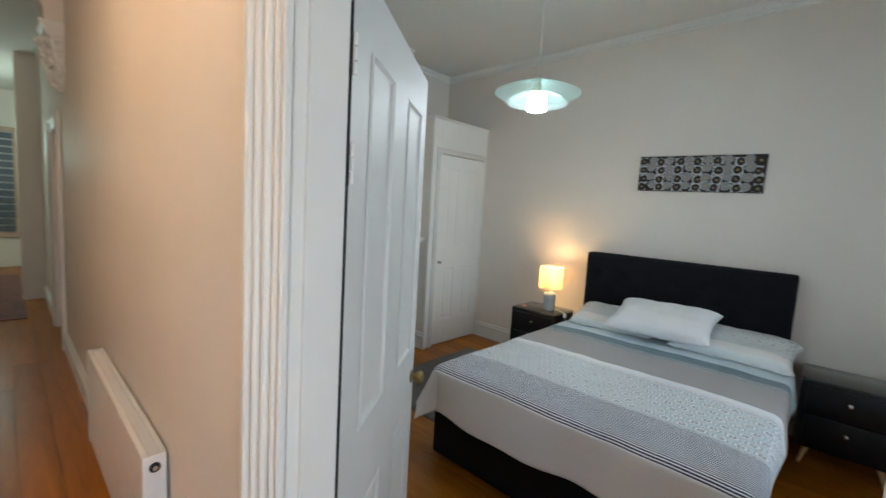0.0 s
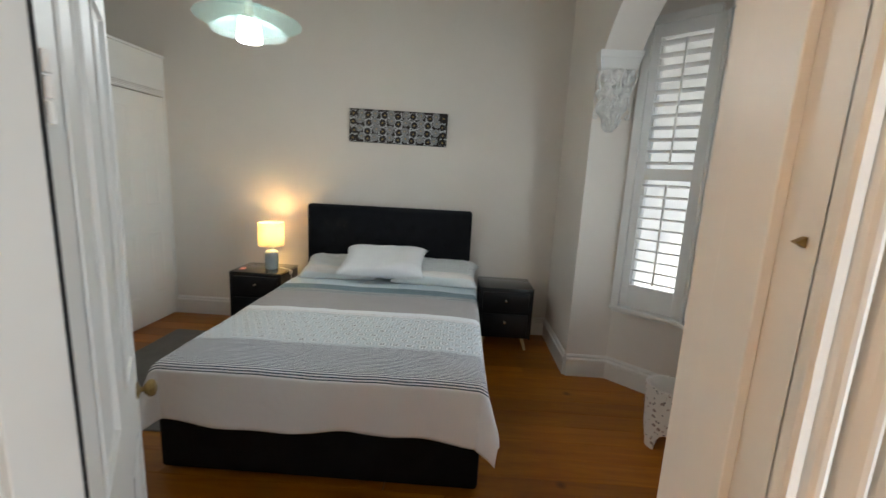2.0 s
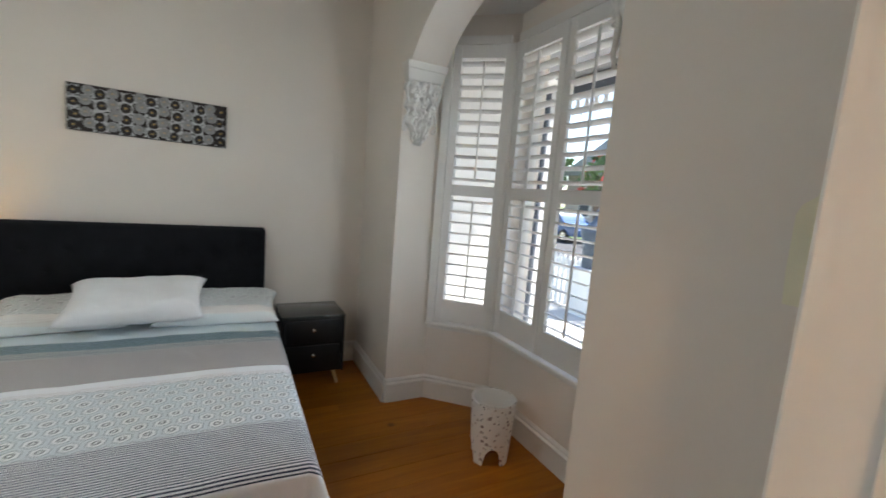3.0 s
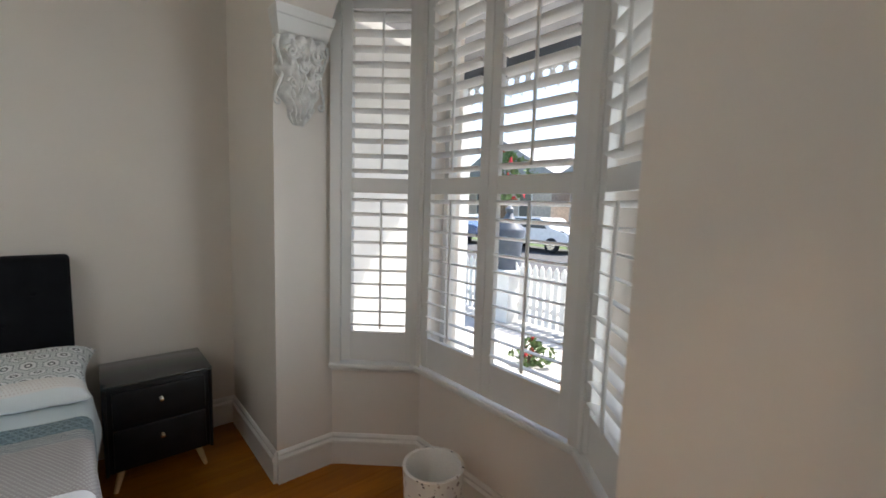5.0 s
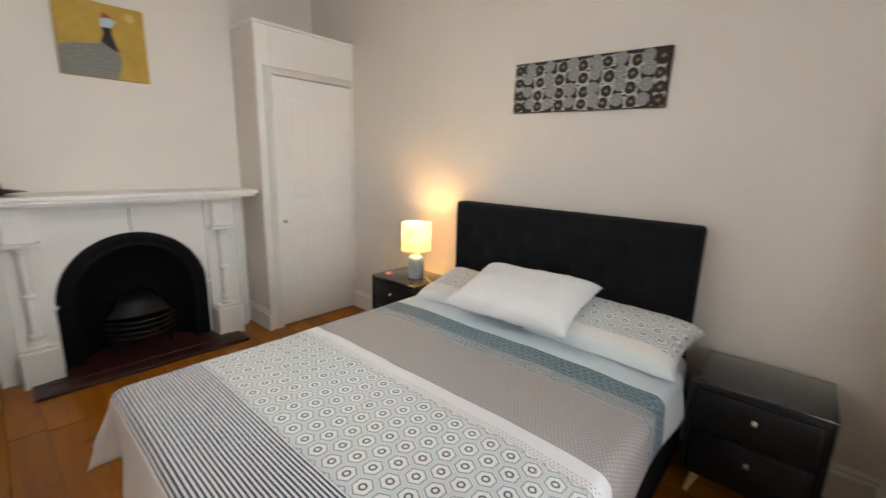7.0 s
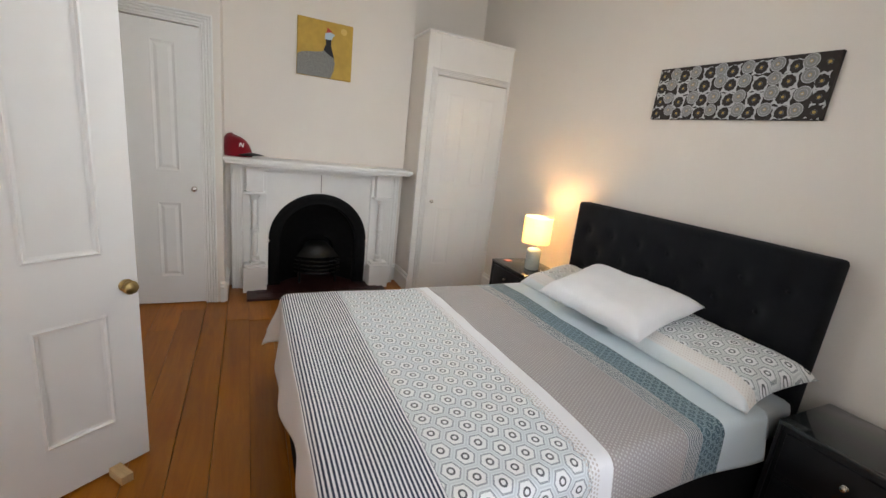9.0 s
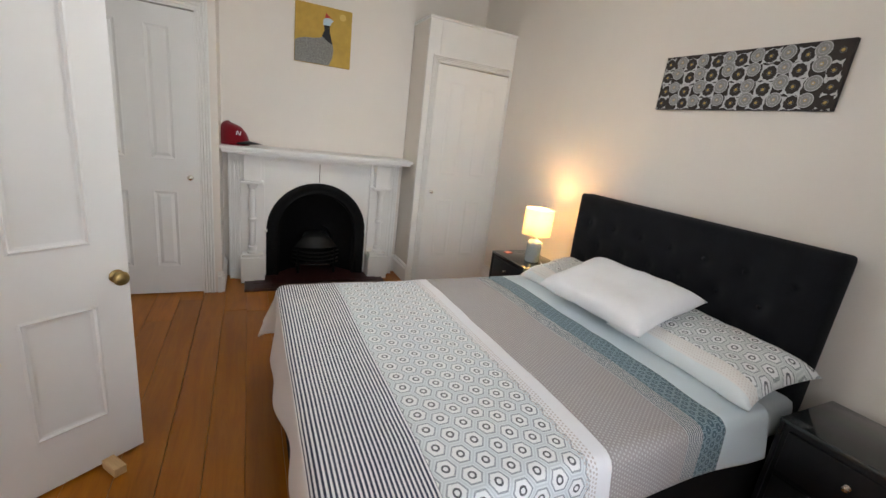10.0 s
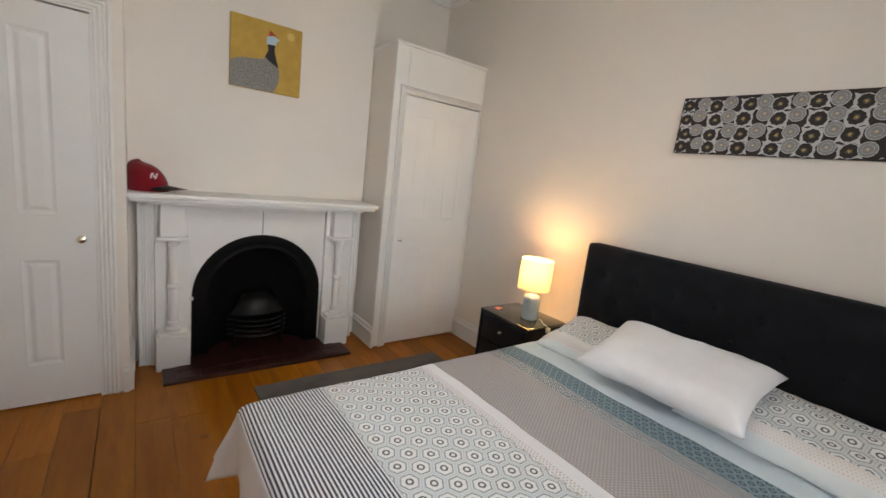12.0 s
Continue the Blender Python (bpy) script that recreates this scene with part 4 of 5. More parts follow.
hearth = thing("hearth", (-3.0, 2.345, 0), 0, "dark red tiled hearth slab before the fireplace", "hearth")
part("slab", boxes((-0.47, 0.235, -0.63, 0.62, -0.01, 0.020), bevel=0.005), HEARTH, hearth)
tile = None
for i in range(2):
    for j in range(8):
        m = Matrix.Translation((0.045 + i * 0.118, -0.49 + j * 0.14, 0.020))
        if tile is None:
            tile = part("tile", boxes((-0.055, 0.055, -0.066, 0.066, -0.004, 0.005), bevel=0.002), HEARTH, hearth)
            tile.matrix_basis = m
        else:
            again("tile", tile, hearth, m)

# cap on the shelf
hat = thing("baseball_cap", (-3.085, 1.650, 1.194), 62, "red baseball cap with a black brim on the mantel shelf", "cap")
hat.matrix_basis = hat.matrix_basis @ Matrix.Scale(1.2, 4)
bm = bmesh.new()
rings = []
for j in range(9):
    f = j / 8
    a = f * math.pi / 2
    rings.append([bm.verts.new((0.098 * math.cos(a) ** 0.8 * math.cos(t) - 0.036 * f, 0.084 * math.cos(a) ** 0.8 * math.sin(t), 0.018 + 0.128 * math.sin(a) * (1 - 0.08 * math.cos(t) * f))) for t in (2 * math.pi * i / 24 for i in range(24))])
base = [bm.verts.new((v.co.x * 0.99, v.co.y * 0.99, 0.0)) for v in rings[0]]
for a, b in zip([base, *rings], rings):
    for i in range(24):
        bm.faces.new((a[i], a[(i + 1) % 24], b[(i + 1) % 24], b[i]))
bmesh.ops.remove_doubles(bm, verts=bm.verts, dist=0.0008)
part("crown", bm, RED, hat, "", 60)
bm = bmesh.new()
rows = []
for j in range(6):
    rows.append([bm.verts.new((0.085 * math.cos(t) + j / 5 * 0.108 * math.cos(t * 0.9), 0.080 * math.sin(t) * (1 - 0.06 * j / 5), 0.034 - 0.012 * j / 5 - 0.016 * math.sin(t) ** 2)) for t in (radians(-72 + 144 * i / 16) for i in range(17))])
for a, b in zip(rows, rows[1:]):
    for i in range(16):
        bm.faces.new((a[i], a[i + 1], b[i + 1], b[i]))
bmesh.ops.solidify(bm, geom=bm.faces[:], thickness=0.004)
part("brim", bm, BLACK_CLOTH, hat, "curved black brim", 60)
for tilt, off, long in ((-22, -0.012, 0.030), (12, 0.0, 0.034), (-22, 0.012, 0.030)):
    part("badge_bar", moved(boxes((-0.002, 0.003, -0.0028, 0.0028, -long / 2, long / 2)), pose(0, 0, 0, 0, 0, -38) @ pose(0.074, off - 0.004, 0.080, 0, -35, 0) @ pose(0, 0, 0, tilt, 0, 0)), WHITE_PAINT, hat, "white stitched badge")
part("button", moved(lathe([(0, 0), (0.008, 0.001), (0.006, 0.006), (0, 0.008)], 10), Matrix.Translation((-0.036, 0, 0.144))), RED, hat)

# square picture over the mantel
art = thing("bird_painting", (-3.21, 2.347, 2.167), 0, "square mustard canvas with a plain grey and black figure", "painting")
part("canvas", boxes((0.002, 0.026, -0.236, 0.236, -0.232, 0.232), bevel=0.003), MUSTARD, art)
body = [(-0.234, -0.070), (-0.20, -0.048), (-0.15, -0.036), (-0.09, -0.030), (-0.03, -0.018), (0.015, 0.012), (0.052, 0.010), (0.075, -0.045), (0.086, -0.10), (0.078, -0.165), (0.050, -0.230), (-0.234, -0.230)]
part("grey_shape", prism(body, 0.026, 0.0275, "x"), FEATHER, art)
part("neck_shape", prism([(-0.002, 0.095), (0.048, 0.095), (0.048, 0.045), (0.060, 0.0), (0.078, -0.060), (0.050, -0.045), (0.020, -0.030), (-0.015, 0.0), (0.004, 0.045)], 0.0275, 0.029, "x"), INK, art)
part("head_shape", prism([(-0.008, 0.085), (-0.006, 0.13), (0.02, 0.150), (0.055, 0.142), (0.078, 0.128), (0.060, 0.112), (0.052, 0.088)], 0.029, 0.0303, "x"), SKY_BLUE, art)
part("crest_shape", prism([(0.004, 0.138), (0.012, 0.182), (0.034, 0.165), (0.068, 0.142), (0.045, 0.150)], 0.0303, 0.0316, "x"), CRIMSON, art)
part("disc_shape", prism([(0.155 + 0.027 * math.cos(a), 0.172 + 0.027 * math.sin(a)) for a in (math.pi * k / 9 for k in range(18))], 0.026, 0.0272, "x"), OCHRE, art)

# ---- built-in cupboard beside the chimney ----
cup = thing("built_in_cupboard", (-2.83, 3.18, 0), 0, "tall white built-in cupboard with a panelled door in the alcove", "cupboard")
bm = boxes((-0.66, -0.022, 0.0, 0.02, 0.0, 2.425), (-0.66, -0.022, 0.87, 0.888, 0.0, 2.425), (-0.66, 0.0, 0.0, 0.888, 2.425, 2.44))
part("carcass", bm, WALL, cup)
part("face_frame", boxes((-0.022, 0.0, 0.0, 0.116, 0.0, 2.425), (-0.022, 0.0, 0.860, 0.888, 0.0, 2.425), (-0.022, 0.0, 0.116, 0.860, 2.083, 2.425), bevel=0.002), TRIM, cup)
part("top_moulding", boxes((-0.66, 0.016, -0.014, 0.888, 2.425, 2.447), bevel=0.005), TRIM, cup)
frame_ob = casing(cup, "door_surround", Matrix.Translation((0.0, 0.860, 0)) @ pose(0, 0, 0, 0, 0, -90), 0.744, 2.083, 0.06, 0.016, None, "moulded white surround", (False, True))
leaf, mould, sunk = panel_leaf(0.738, 2.06, 0.02, [(0.11, 0.31, 0.26, 0.86), (0.43, 0.63, 0.26, 0.86), (0.11, 0.31, 1.08, 1.94), (0.43, 0.63, 1.08, 1.94)], 0.004, 0.03, 0.0, True)
turn = Matrix.Translation((-0.004, 0.119, 0.015)) @ pose(0, 0, 0, 0, 0, 90)
cup_door = part("door", moved(leaf, turn), DOOR, cup, "closed white four-panel door")
part("panel_moulding", moved(mould, turn), DOOR, cup_door)
for panel in sunk:
    part("panel", moved(panel, turn), DOOR, cup_door)
part("knob", moved(knob_mesh(0.6), Matrix.Translation((-0.004, 0.17, 0.93)) @ pose(0, 0, 0, 0, 0, -90)), CHROME, cup_door, "small round nickel knob", 40)
part("baseboard_return", strip(SKIRTING, (0.02, 0.0), (-0.02, 0.0)), TRIM, cup)

# ---- bed ----
BX0, BX1, BY0, BY1 = -1.428, 0.130, 1.905, 3.92
bed = thing("bed", ((BX0 + BX1) / 2, (BY0 + BY1) / 2, 0), 0, "double bed with a black cloth base and charcoal buttoned headboard", "bed")
hw, hl = (BX1 - BX0) / 2, (BY1 - BY0) / 2
part("base", boxes((-hw, hw, -hl, hl, 0.025, 0.365), bevel=0.018), BED_CLOTH, bed, "black cloth bed base", 40)
for sx in (-1, 1):
    for sy in (-1, 1):
        part("foot", moved(lathe([(0, 0), (0.025, 0), (0.03, 0.025), (0, 0.025)], 12), Matrix.Translation((sx * (hw - 0.08), sy * (hl - 0.08), 0))), CASE, bed)
part("mattress", boxes((-hw + 0.012, hw - 0.012, -hl + 0.02, hl - 0.005, 0.365, 0.548), bevel=0.05), SHEET, bed, "mattress in a pale blue sheet", 60)
bm = bmesh.new()
HX0, HX1, HTOP = -0.789, 0.736, 1.185
buttons = [(HX0 + 0.14 + (HX1 - HX0 - 0.28) * i / 6 + (0.0 if j % 2 == 0 else (HX1 - HX0 - 0.28) / 12), 0.72 + 0.14 * j) for j in range(3) for i in range(7 if j % 2 == 0 else 6)]
cols, lines = 84, 46
grid = []
for j in range(lines + 1):
    z = 0.10 + (HTOP - 0.10) * j / lines
    row = []
    for i in range(cols + 1):
        x = HX0 + (HX1 - HX0) * i / cols
        edge = min(x - HX0, HX1 - x, HTOP - z)
        roll = 0.020 * (1 - min(1, max(0, edge) / 0.03)) ** 2
        dip = sum(0.028 * math.exp(-((x - bx) ** 2 + (z - bz) ** 2) / 0.0016) for bx, bz in buttons)
        puff = 0.004 * noise.noise(Vector((x * 6, z * 6, 0)))
        cx, cz = x, z
        corner = 0.02
        dx, dz = max(HX0 + corner - x, x - HX1 + corner, 0), max(z - HTOP + corner, 0)
        reach = math.hypot(dx, dz)
        if reach > corner:
            k = corner / reach
            cx += (dx - dx * k) * (1 if x < 0 else -1)
            cz -= dz - dz * k
        row.append(bm.verts.new((cx, roll + dip + puff, cz)))
    grid.append(row)
for a, b in zip(grid, grid[1:]):
    for i in range(cols):
        bm.faces.new((a[i], a[i + 1], b[i + 1], b[i]))
rim = [*grid[0], *[r[-1] for r in grid[1:]], *reversed(grid[-1][:-1]), *[r[0] for r in reversed(grid[1:-1])]]
back = [bm.verts.new((v.co.x, 0.10, v.co.z)) for v in rim]
for i in range(len(rim)):
    j = (i + 1) % len(rim)
    bm.faces.new((rim[i], rim[j], back[j], back[i]))
bm.faces.new(back)
head = part("headboard", moved(bm, Matrix.Translation((0, 3.912 - (BY0 + BY1) / 2, 0))), VELVET, bed, "charcoal buttoned headboard", 60)
first = None
for bx, bz in buttons:
    m = pose(bx, 3.912 + 0.014 - (BY0 + BY1) / 2, bz, 90, 0, 0)
    if first is None:
        first = part("button", lathe([(0, 0.008), (0.008, 0.006), (0.012, 0.0), (0.0, -0.004)], 10), VELVET, head, "", 60)
        first.matrix_basis = m
    else:
        again("button", first, head, m)


def quilt():
    """A printed cover laid over the bed, hanging over both sides and the foot."""
    bm = bmesh.new()
    x0, x1, foot, headend, top = BX0 + 0.03, BX1 - 0.03, BY0 + 0.03, 3.62, 0.600
    side, end, bend = 0.20, 0.305, 0.045
    nx, ny = 130, 130
    us = [x0 - side + (x1 - x0 + 2 * side) * i / nx for i in range(nx + 1)]
    vs = sorted({*(round(foot - end + (headend - foot + end) * j / ny, 4) for j in range(ny + 1)), 1.885, 2.20, 2.68, 2.765, 3.125, 3.205, 3.335})

    def fall(d):
        """Outward and downward run of cloth that hangs d past an edge."""
        if d < bend * math.pi / 2:
            a = d / bend
            return bend * math.sin(a), bend * (1 - math.cos(a))
        return bend + 0.10 * (d - bend * 1.571), bend + 0.985 * (d - bend * 1.571)

    rows = []
    for v in vs:
        row = []
        for u in us:
            trim = 0.025 * noise.noise(Vector((u * 3.5, v * 3.5, 7)))
            du = max(x0 - u, u - x1, 0)
            dv = max(foot - v, 0)
            if u > x1 and v > 2.6:
                du *= 1 + 0.16 * min(1, (v - 2.6) / 0.6)
            way_u = -1 if u < x0 else 1
            d = math.hypot(du, dv)
            px, py = min(max(u, x0), x1), max(v, foot)
            z = top - 0.012 + 0.008 * noise.noise(Vector((u * 2.2, v * 2.2, 1))) + 0.004 * noise.noise(Vector((u * 7, v * 7, 2)))
            dome = min(1, (px - x0) / 0.2, (x1 - px) / 0.2, (py - foot) / 0.2)
            z += 0.012 * (dome - 1)
            if d > 0:
                out, down = fall(d * (1 + trim))
                ripple = (0.022 * math.sin(6.0 * u + 0.8) + 0.012 * math.sin(15 * u)) * min(1, dv / 0.2) if dv > du else (0.018 * math.sin(7 * v + 1.0)) * min(1, du / 0.2)
                if du > 0.02 and dv > 0.02:
                    out *= 1.0 + 1.2 * min(du, dv) / 0.2
                out += ripple * (d / 0.35)
                px += way_u * out * du / d
                py -= out * dv / d
                z -= down
            row.append((Vector((px, py, z)), (u, v)))
        rows.append(row)
    bm.free()
    ob = thing("quilt_cover", (0, 0, 0), 0, "banded quilt cover with stripes, hexagons and teal trim on the bed", "bedding")
    edges = (("foot_panel", -9, 1.885), ("striped_panel", 1.885, 2.20), ("hexagon_panel", 2.20, 2.68), ("white_band", 2.68, 2.765), ("taupe_panel", 2.765, 3.125), ("pinstripe_band", 3.125, 3.205), ("teal_band", 3.205, 3.335), ("pale_top_panel", 3.335, 9))
    for name, low, high in edges:
        sheet = bmesh.new()
        uv = sheet.loops.layers.uv.new("UVMap")
        chosen = [j for j, v in enumerate(vs) if low - 1e-6 <= v <= high + 1e-6]
        made = [[sheet.verts.new(rows[j][i][0]) for i in range(nx + 1)] for j in chosen]
        for k, (p, q) in enumerate(zip(made, made[1:])):
            for i in range(nx):
                f = sheet.faces.new((p[i], p[i + 1], q[i + 1], q[i]))
                for loop, (col, line) in zip(f.loops, ((i, k), (i + 1, k), (i + 1, k + 1), (i, k + 1))):
                    loop[uv].uv = rows[chosen[line]][col][1]
        panel = part(name, sheet, QUILT, ob, "", 180)
        solid = panel.modifiers.new("thickness", "SOLIDIFY")
        solid.thickness, solid.offset, solid.use_rim = 0.008, 0.0, True
    return ob


quilt()


def pillow(name, where, turn, tilt, roll, wide, deep, high, material, label, flat=0.0, seed=0, border=None):
    """A soft pillow with pinched corners; local x across, y back, z up."""
    bm = bmesh.new()
    uv = bm.loops.layers.uv.new("UVMap")
    n = 36
    grids = []
    for side in (1, -1):
        rows = []
        for j in range(n + 1):
            b = j / n * 2 - 1
            row = []
            for i in range(n + 1):
                a = i / n * 2 - 1
                pull_a, pull_b = 1 - 0.10 * (1 - a * a) * b ** 4, 1 - 0.10 * (1 - b * b) * a ** 4
                puff = max(0, (1 - a ** 6)) ** 0.55 * max(0, (1 - b ** 6)) ** 0.55
                z = side * high / 2 * puff * (1 - flat * (side < 0)) + 0.012 * puff * noise.noise(Vector((a * 2.4 + seed, b * 2.4, side + seed))) + 0.007 * puff * noise.noise(Vector((a * 7 + b * 2 + seed, b * 5, seed))) * max(abs(a), abs(b)) ** 2
                row.append(bm.verts.new((a * wide / 2 * pull_b, b * deep / 2 * pull_a, z)))
            rows.append(row)
        grids.append(rows)
    for rows in grids:
        for p, q in zip(rows, rows[1:]):
            for i in range(n):
                f = bm.faces.new((p[i], p[i + 1], q[i + 1], q[i]))
                for loop in f.loops:
                    loop[uv].uv = (loop.vert.co.x, loop.vert.co.y)
    bmesh.ops.remove_doubles(bm, verts=bm.verts, dist=0.0005)
    if border is None:
        ob = tagged(part(name, bm, material, None, "", 180), label, "pillow", "pillows on the bed")
    else:
        ob = thing(name, (0, 0, 0), 0, label, "pillow", "pillows on the bed")
        strip_bm = bm.copy()
        for piece, title, front in ((bm, "case", False), (strip_bm, "border", True)):
            piece.faces.ensure_lookup_table()
            drop = [f for f in piece.faces if (f.calc_center_median().y < border) != front]
            bmesh.ops.delete(piece, geom=drop, context="FACES")
            part(title, piece, material, ob, "plain lace-edged border" if front else "", 180)
    ob.matrix_basis = pose(*where, tilt, roll, turn)
    return ob


pillow("pillow_sham", (-0.205, 3.66, 0.655), -3, 12, 0, 0.74, 0.44, 0.17, SHAM, "pillow in a hexagon-print sham with a lace border", 0.6, 1, -0.125)
pillow("pillow_sham", (-1.045, 3.68, 0.650), 6, 11, 0, 0.66, 0.42, 0.165, SHAM, "pillow in a hexagon-print sham with a lace border", 0.6, 2, -0.125)
pillow("white_pillow", (-0.648, 3.545, 0.758), 1, 18, -1, 0.72, 0.46, 0.16, LINEN, "plump plain white pillow leaning on the others", 0.3, 3)

# ---- bedside tables ----
def bedside(name, where, label):
    ob = thing(name, where, 0, label, "bedside table", "bedside tables")
    w, d, z0, z1 = 0.235, 0.195, 0.115, 0.555
    part("case", boxes((-w, w, -d + 0.012, d, z0, z1), bevel=0.012), CASE, ob, "", 40)
    part("top_panel", boxes((-w - 0.003, w + 0.003, -d - 0.002, d + 0.002, z1, z1 + 0.016), bevel=0.005), SMOKED, ob, "dark glossy top", 40)
    for z, tall in ((0.145, 0.192), (0.360, 0.172)):
        drawer = part("drawer", boxes((-w + 0.035, w - 0.035, -d - 0.004, -d + 0.03, z, z + tall), bevel=0.006), CASE, ob, "", 40)
        part("knob", moved(knob_mesh(0.42), pose(0, -d - 0.004, z + tall - 0.072, 0, 0, 180)), CHROME, drawer, "small nickel knob", 40)
    for sx in (-1, 1):
        part("side_lip", boxes((sx * w - 0.016, sx * w + 0.016 if sx < 0 else sx * w, -d - 0.001, -d + 0.04, z0, z1), bevel=0.004) if sx > 0 else boxes((-w, -w + 0.016, -d - 0.001, -d + 0.04, z0, z1), bevel=0.004), CASE, ob)
        for sy in (-1, 1):
            foot = (sx * (w - 0.035), sy * (d - 0.04))
            top = (sx * (w - 0.07), sy * (d - 0.075))
            part("leg", tube([(*foot, 0.0), (*top, z0 + 0.004)], [0.011, 0.019], 10), PALE_WOOD, ob, "tapered pale wooden leg", 50)
    return ob


bedside("bedside_table", (-1.815, 3.84, 0), "black two-drawer bedside table holding a lit lamp")
bedside("bedside_table", (0.415, 3.815, 0), "black two-drawer bedside table with a bare glossy top")

# table lamp
lamp = thing("table_lamp", (TABLE_LAMP[0], TABLE_LAMP[1], 0.571), 0, "lit table lamp with a pale ceramic base and cream shade", "lamp")
part("base", lathe([(0, 0), (0.050, 0), (0.057, 0.006), (0.058, 0.012), (0.058, 0.150), (0.054, 0.166), (0.038, 0.178), (0.020, 0.184), (0.018, 0.200), (0, 0.200)], 28), CERAMIC, lamp, "pale blue-grey glazed base", 40)
part("stem", lathe([(0.008, 0.200), (0.008, 0.235), (0.014, 0.237), (0.014, 0.270), (0, 0.270)], 12), CHROME, lamp)
part("shade", lathe([(0.112, 0.222), (0.110, 0.430), (0.108, 0.430), (0.110, 0.222), (0.112, 0.222)], 36), LAMP_SHADE, lamp, "cream cloth drum shade", 40)
part("bulb", lathe([(0, 0.268), (0.012, 0.272), (0.022, 0.296), (0.02, 0.298), (0, 0.300)], 14), glow_material("warm_bulb_cap", (1.0, 0.75, 0.45), 3.0), lamp)
cable = thing("lamp_cable", (0, 0, 0), 0, "thin white lamp cable trailing over the bedside table", "cable")
part("cable", tube([(-1.69, 3.88, 0.577), (-1.66, 3.87, 0.576), (-1.62, 3.83, 0.577), (-1.59, 3.82, 0.580), (-1.573, 3.83, 0.565), (-1.562, 3.85, 0.45), (-1.56, 3.93, 0.20), (-1.56, 4.03, 0.15)], 0.003, 6), CORD, cable)
part("switch", boxes((-1.578, -1.556, 3.815, 3.845, 0.53, 0.565), bevel=0.004), CORD, cable, "white inline switch")
card = thing("coral_card", (-1.985, 3.76, 0.571), 15, "small coral card lying on the bedside table", "card")
part("card", boxes((-0.022, 0.022, -0.032, 0.032, 0, 0.004)), PINK, card)

# long print over the bed
print_ob = thing("wall_print", (-0.637, NORTH, 1.912), 0, "long canvas print of grey and black circles over the bed", "print")
print_ob.matrix_basis = pose(-0.637, NORTH, 1.912, 0, 0.9, 0)
part("canvas", boxes((-0.450, 0.450, -0.027, -0.002, -0.147, 0.147), bevel=0.003), DARK_PRINT, print_ob)


def disc(r_list, lobes=0):
    """Stacked thin rings; the outermost may have a scalloped rim."""
    bm = bmesh.new()
    for k, (r, index) in enumerate(r_list):
        lathe([(0, 0.0004 * k), (r, 0.0004 * k), (r, 0.0004 * (k + 1)), (0, 0.0004 * (k + 1))], 40 if lobes else 20, (0, 0), bm, index)
    for v in bm.verts if lobes else ():
        a, far = math.atan2(v.co.y, v.co.x), math.hypot(v.co.x, v.co.y)
        if far > 0.02:
            v.co.xy = v.co.xy * (1 + 0.055 * math.sin(lobes * a) + 0.03 * math.sin(3 * a + 1))
    return moved(bm, pose(0, 0, 0, 90, 0, 0))


grey_disc = black_disc = pale_patch = None
rng = random.Random(12)
for c in range(13):
    for r in range(4):
        x = -0.450 + 0.900 * (c + 0.5) / 13 + rng.uniform(-0.006, 0.006) + 0.007 * math.sin(c * 2.1 + r * 1.9)
        z = -0.147 + 0.294 * (r + 0.5) / 4 + (0.012 if c % 2 else -0.010) + rng.uniform(-0.006, 0.006)
        z = max(-0.112, min(0.112, z))
        x = max(-0.415, min(0.415, x))
        grow = rng.uniform(0.92, 1.06)
        m = Matrix.Translation((x, -0.0275, z)) @ pose(0, 0, 0, 0, rng.uniform(0, 90), 0) @ Matrix.Diagonal((grow * rng.uniform(0.94, 1.0), 1, grow, 1))
        if c % 2:
            if grey_disc is None:
                grey_disc = part("disc", disc([(0.0355, 2), (0.0345, 1), (0.0315, 0), (0.021, 1), (0.0195, 0), (0.0075, 3), (0.0045, 1)]), [GREY_PRINT, PALE_PRINT, DARK_PRINT, GOLD_PRINT], print_ob)
                grey_disc.matrix_basis = m
            else:
                again("disc", grey_disc, print_ob, m)
        else:
            if black_disc is None:
                black_disc = part("disc", disc([(0.0315, 0), (0.0115, 1), (0.0105, 0), (0.0068, 2)], 9), [DARK_PRINT, GREY_PRINT, GOLD_PRINT], print_ob)
                black_disc.matrix_basis = m
            else:
                again("disc", black_disc, print_ob, m)
        if c % 2 == 0 and rng.random() < 0.88:
            p = Matrix.Translation((x, -0.0272, z)) @ pose(0, 0, 0, 0, rng.uniform(-8, 8), 0) @ Matrix.Diagonal((1.22 if 0 < c < 12 else 0.85, 1, 1.14 if 0 < r < 3 else 0.93, 1))
            if pale_patch is None:
                pale_patch = part("patch", prism([(-0.038, -0.036), (-0.020, -0.028), (0.0, -0.037), (0.022, -0.030), (0.038, -0.036), (0.030, -0.016), (0.033, 0.0), (0.030, 0.018), (0.038, 0.036), (0.018, 0.029), (0.0, 0.037), (-0.020, 0.030), (-0.038, 0.036), (-0.031, 0.016), (-0.034, 0.0), (-0.030, -0.018)], -0.0005, 0.0003, "y"), PALE_PRINT, print_ob)
                pale_patch.matrix_basis = p
            else:
                again("patch", pale_patch, print_ob, p)

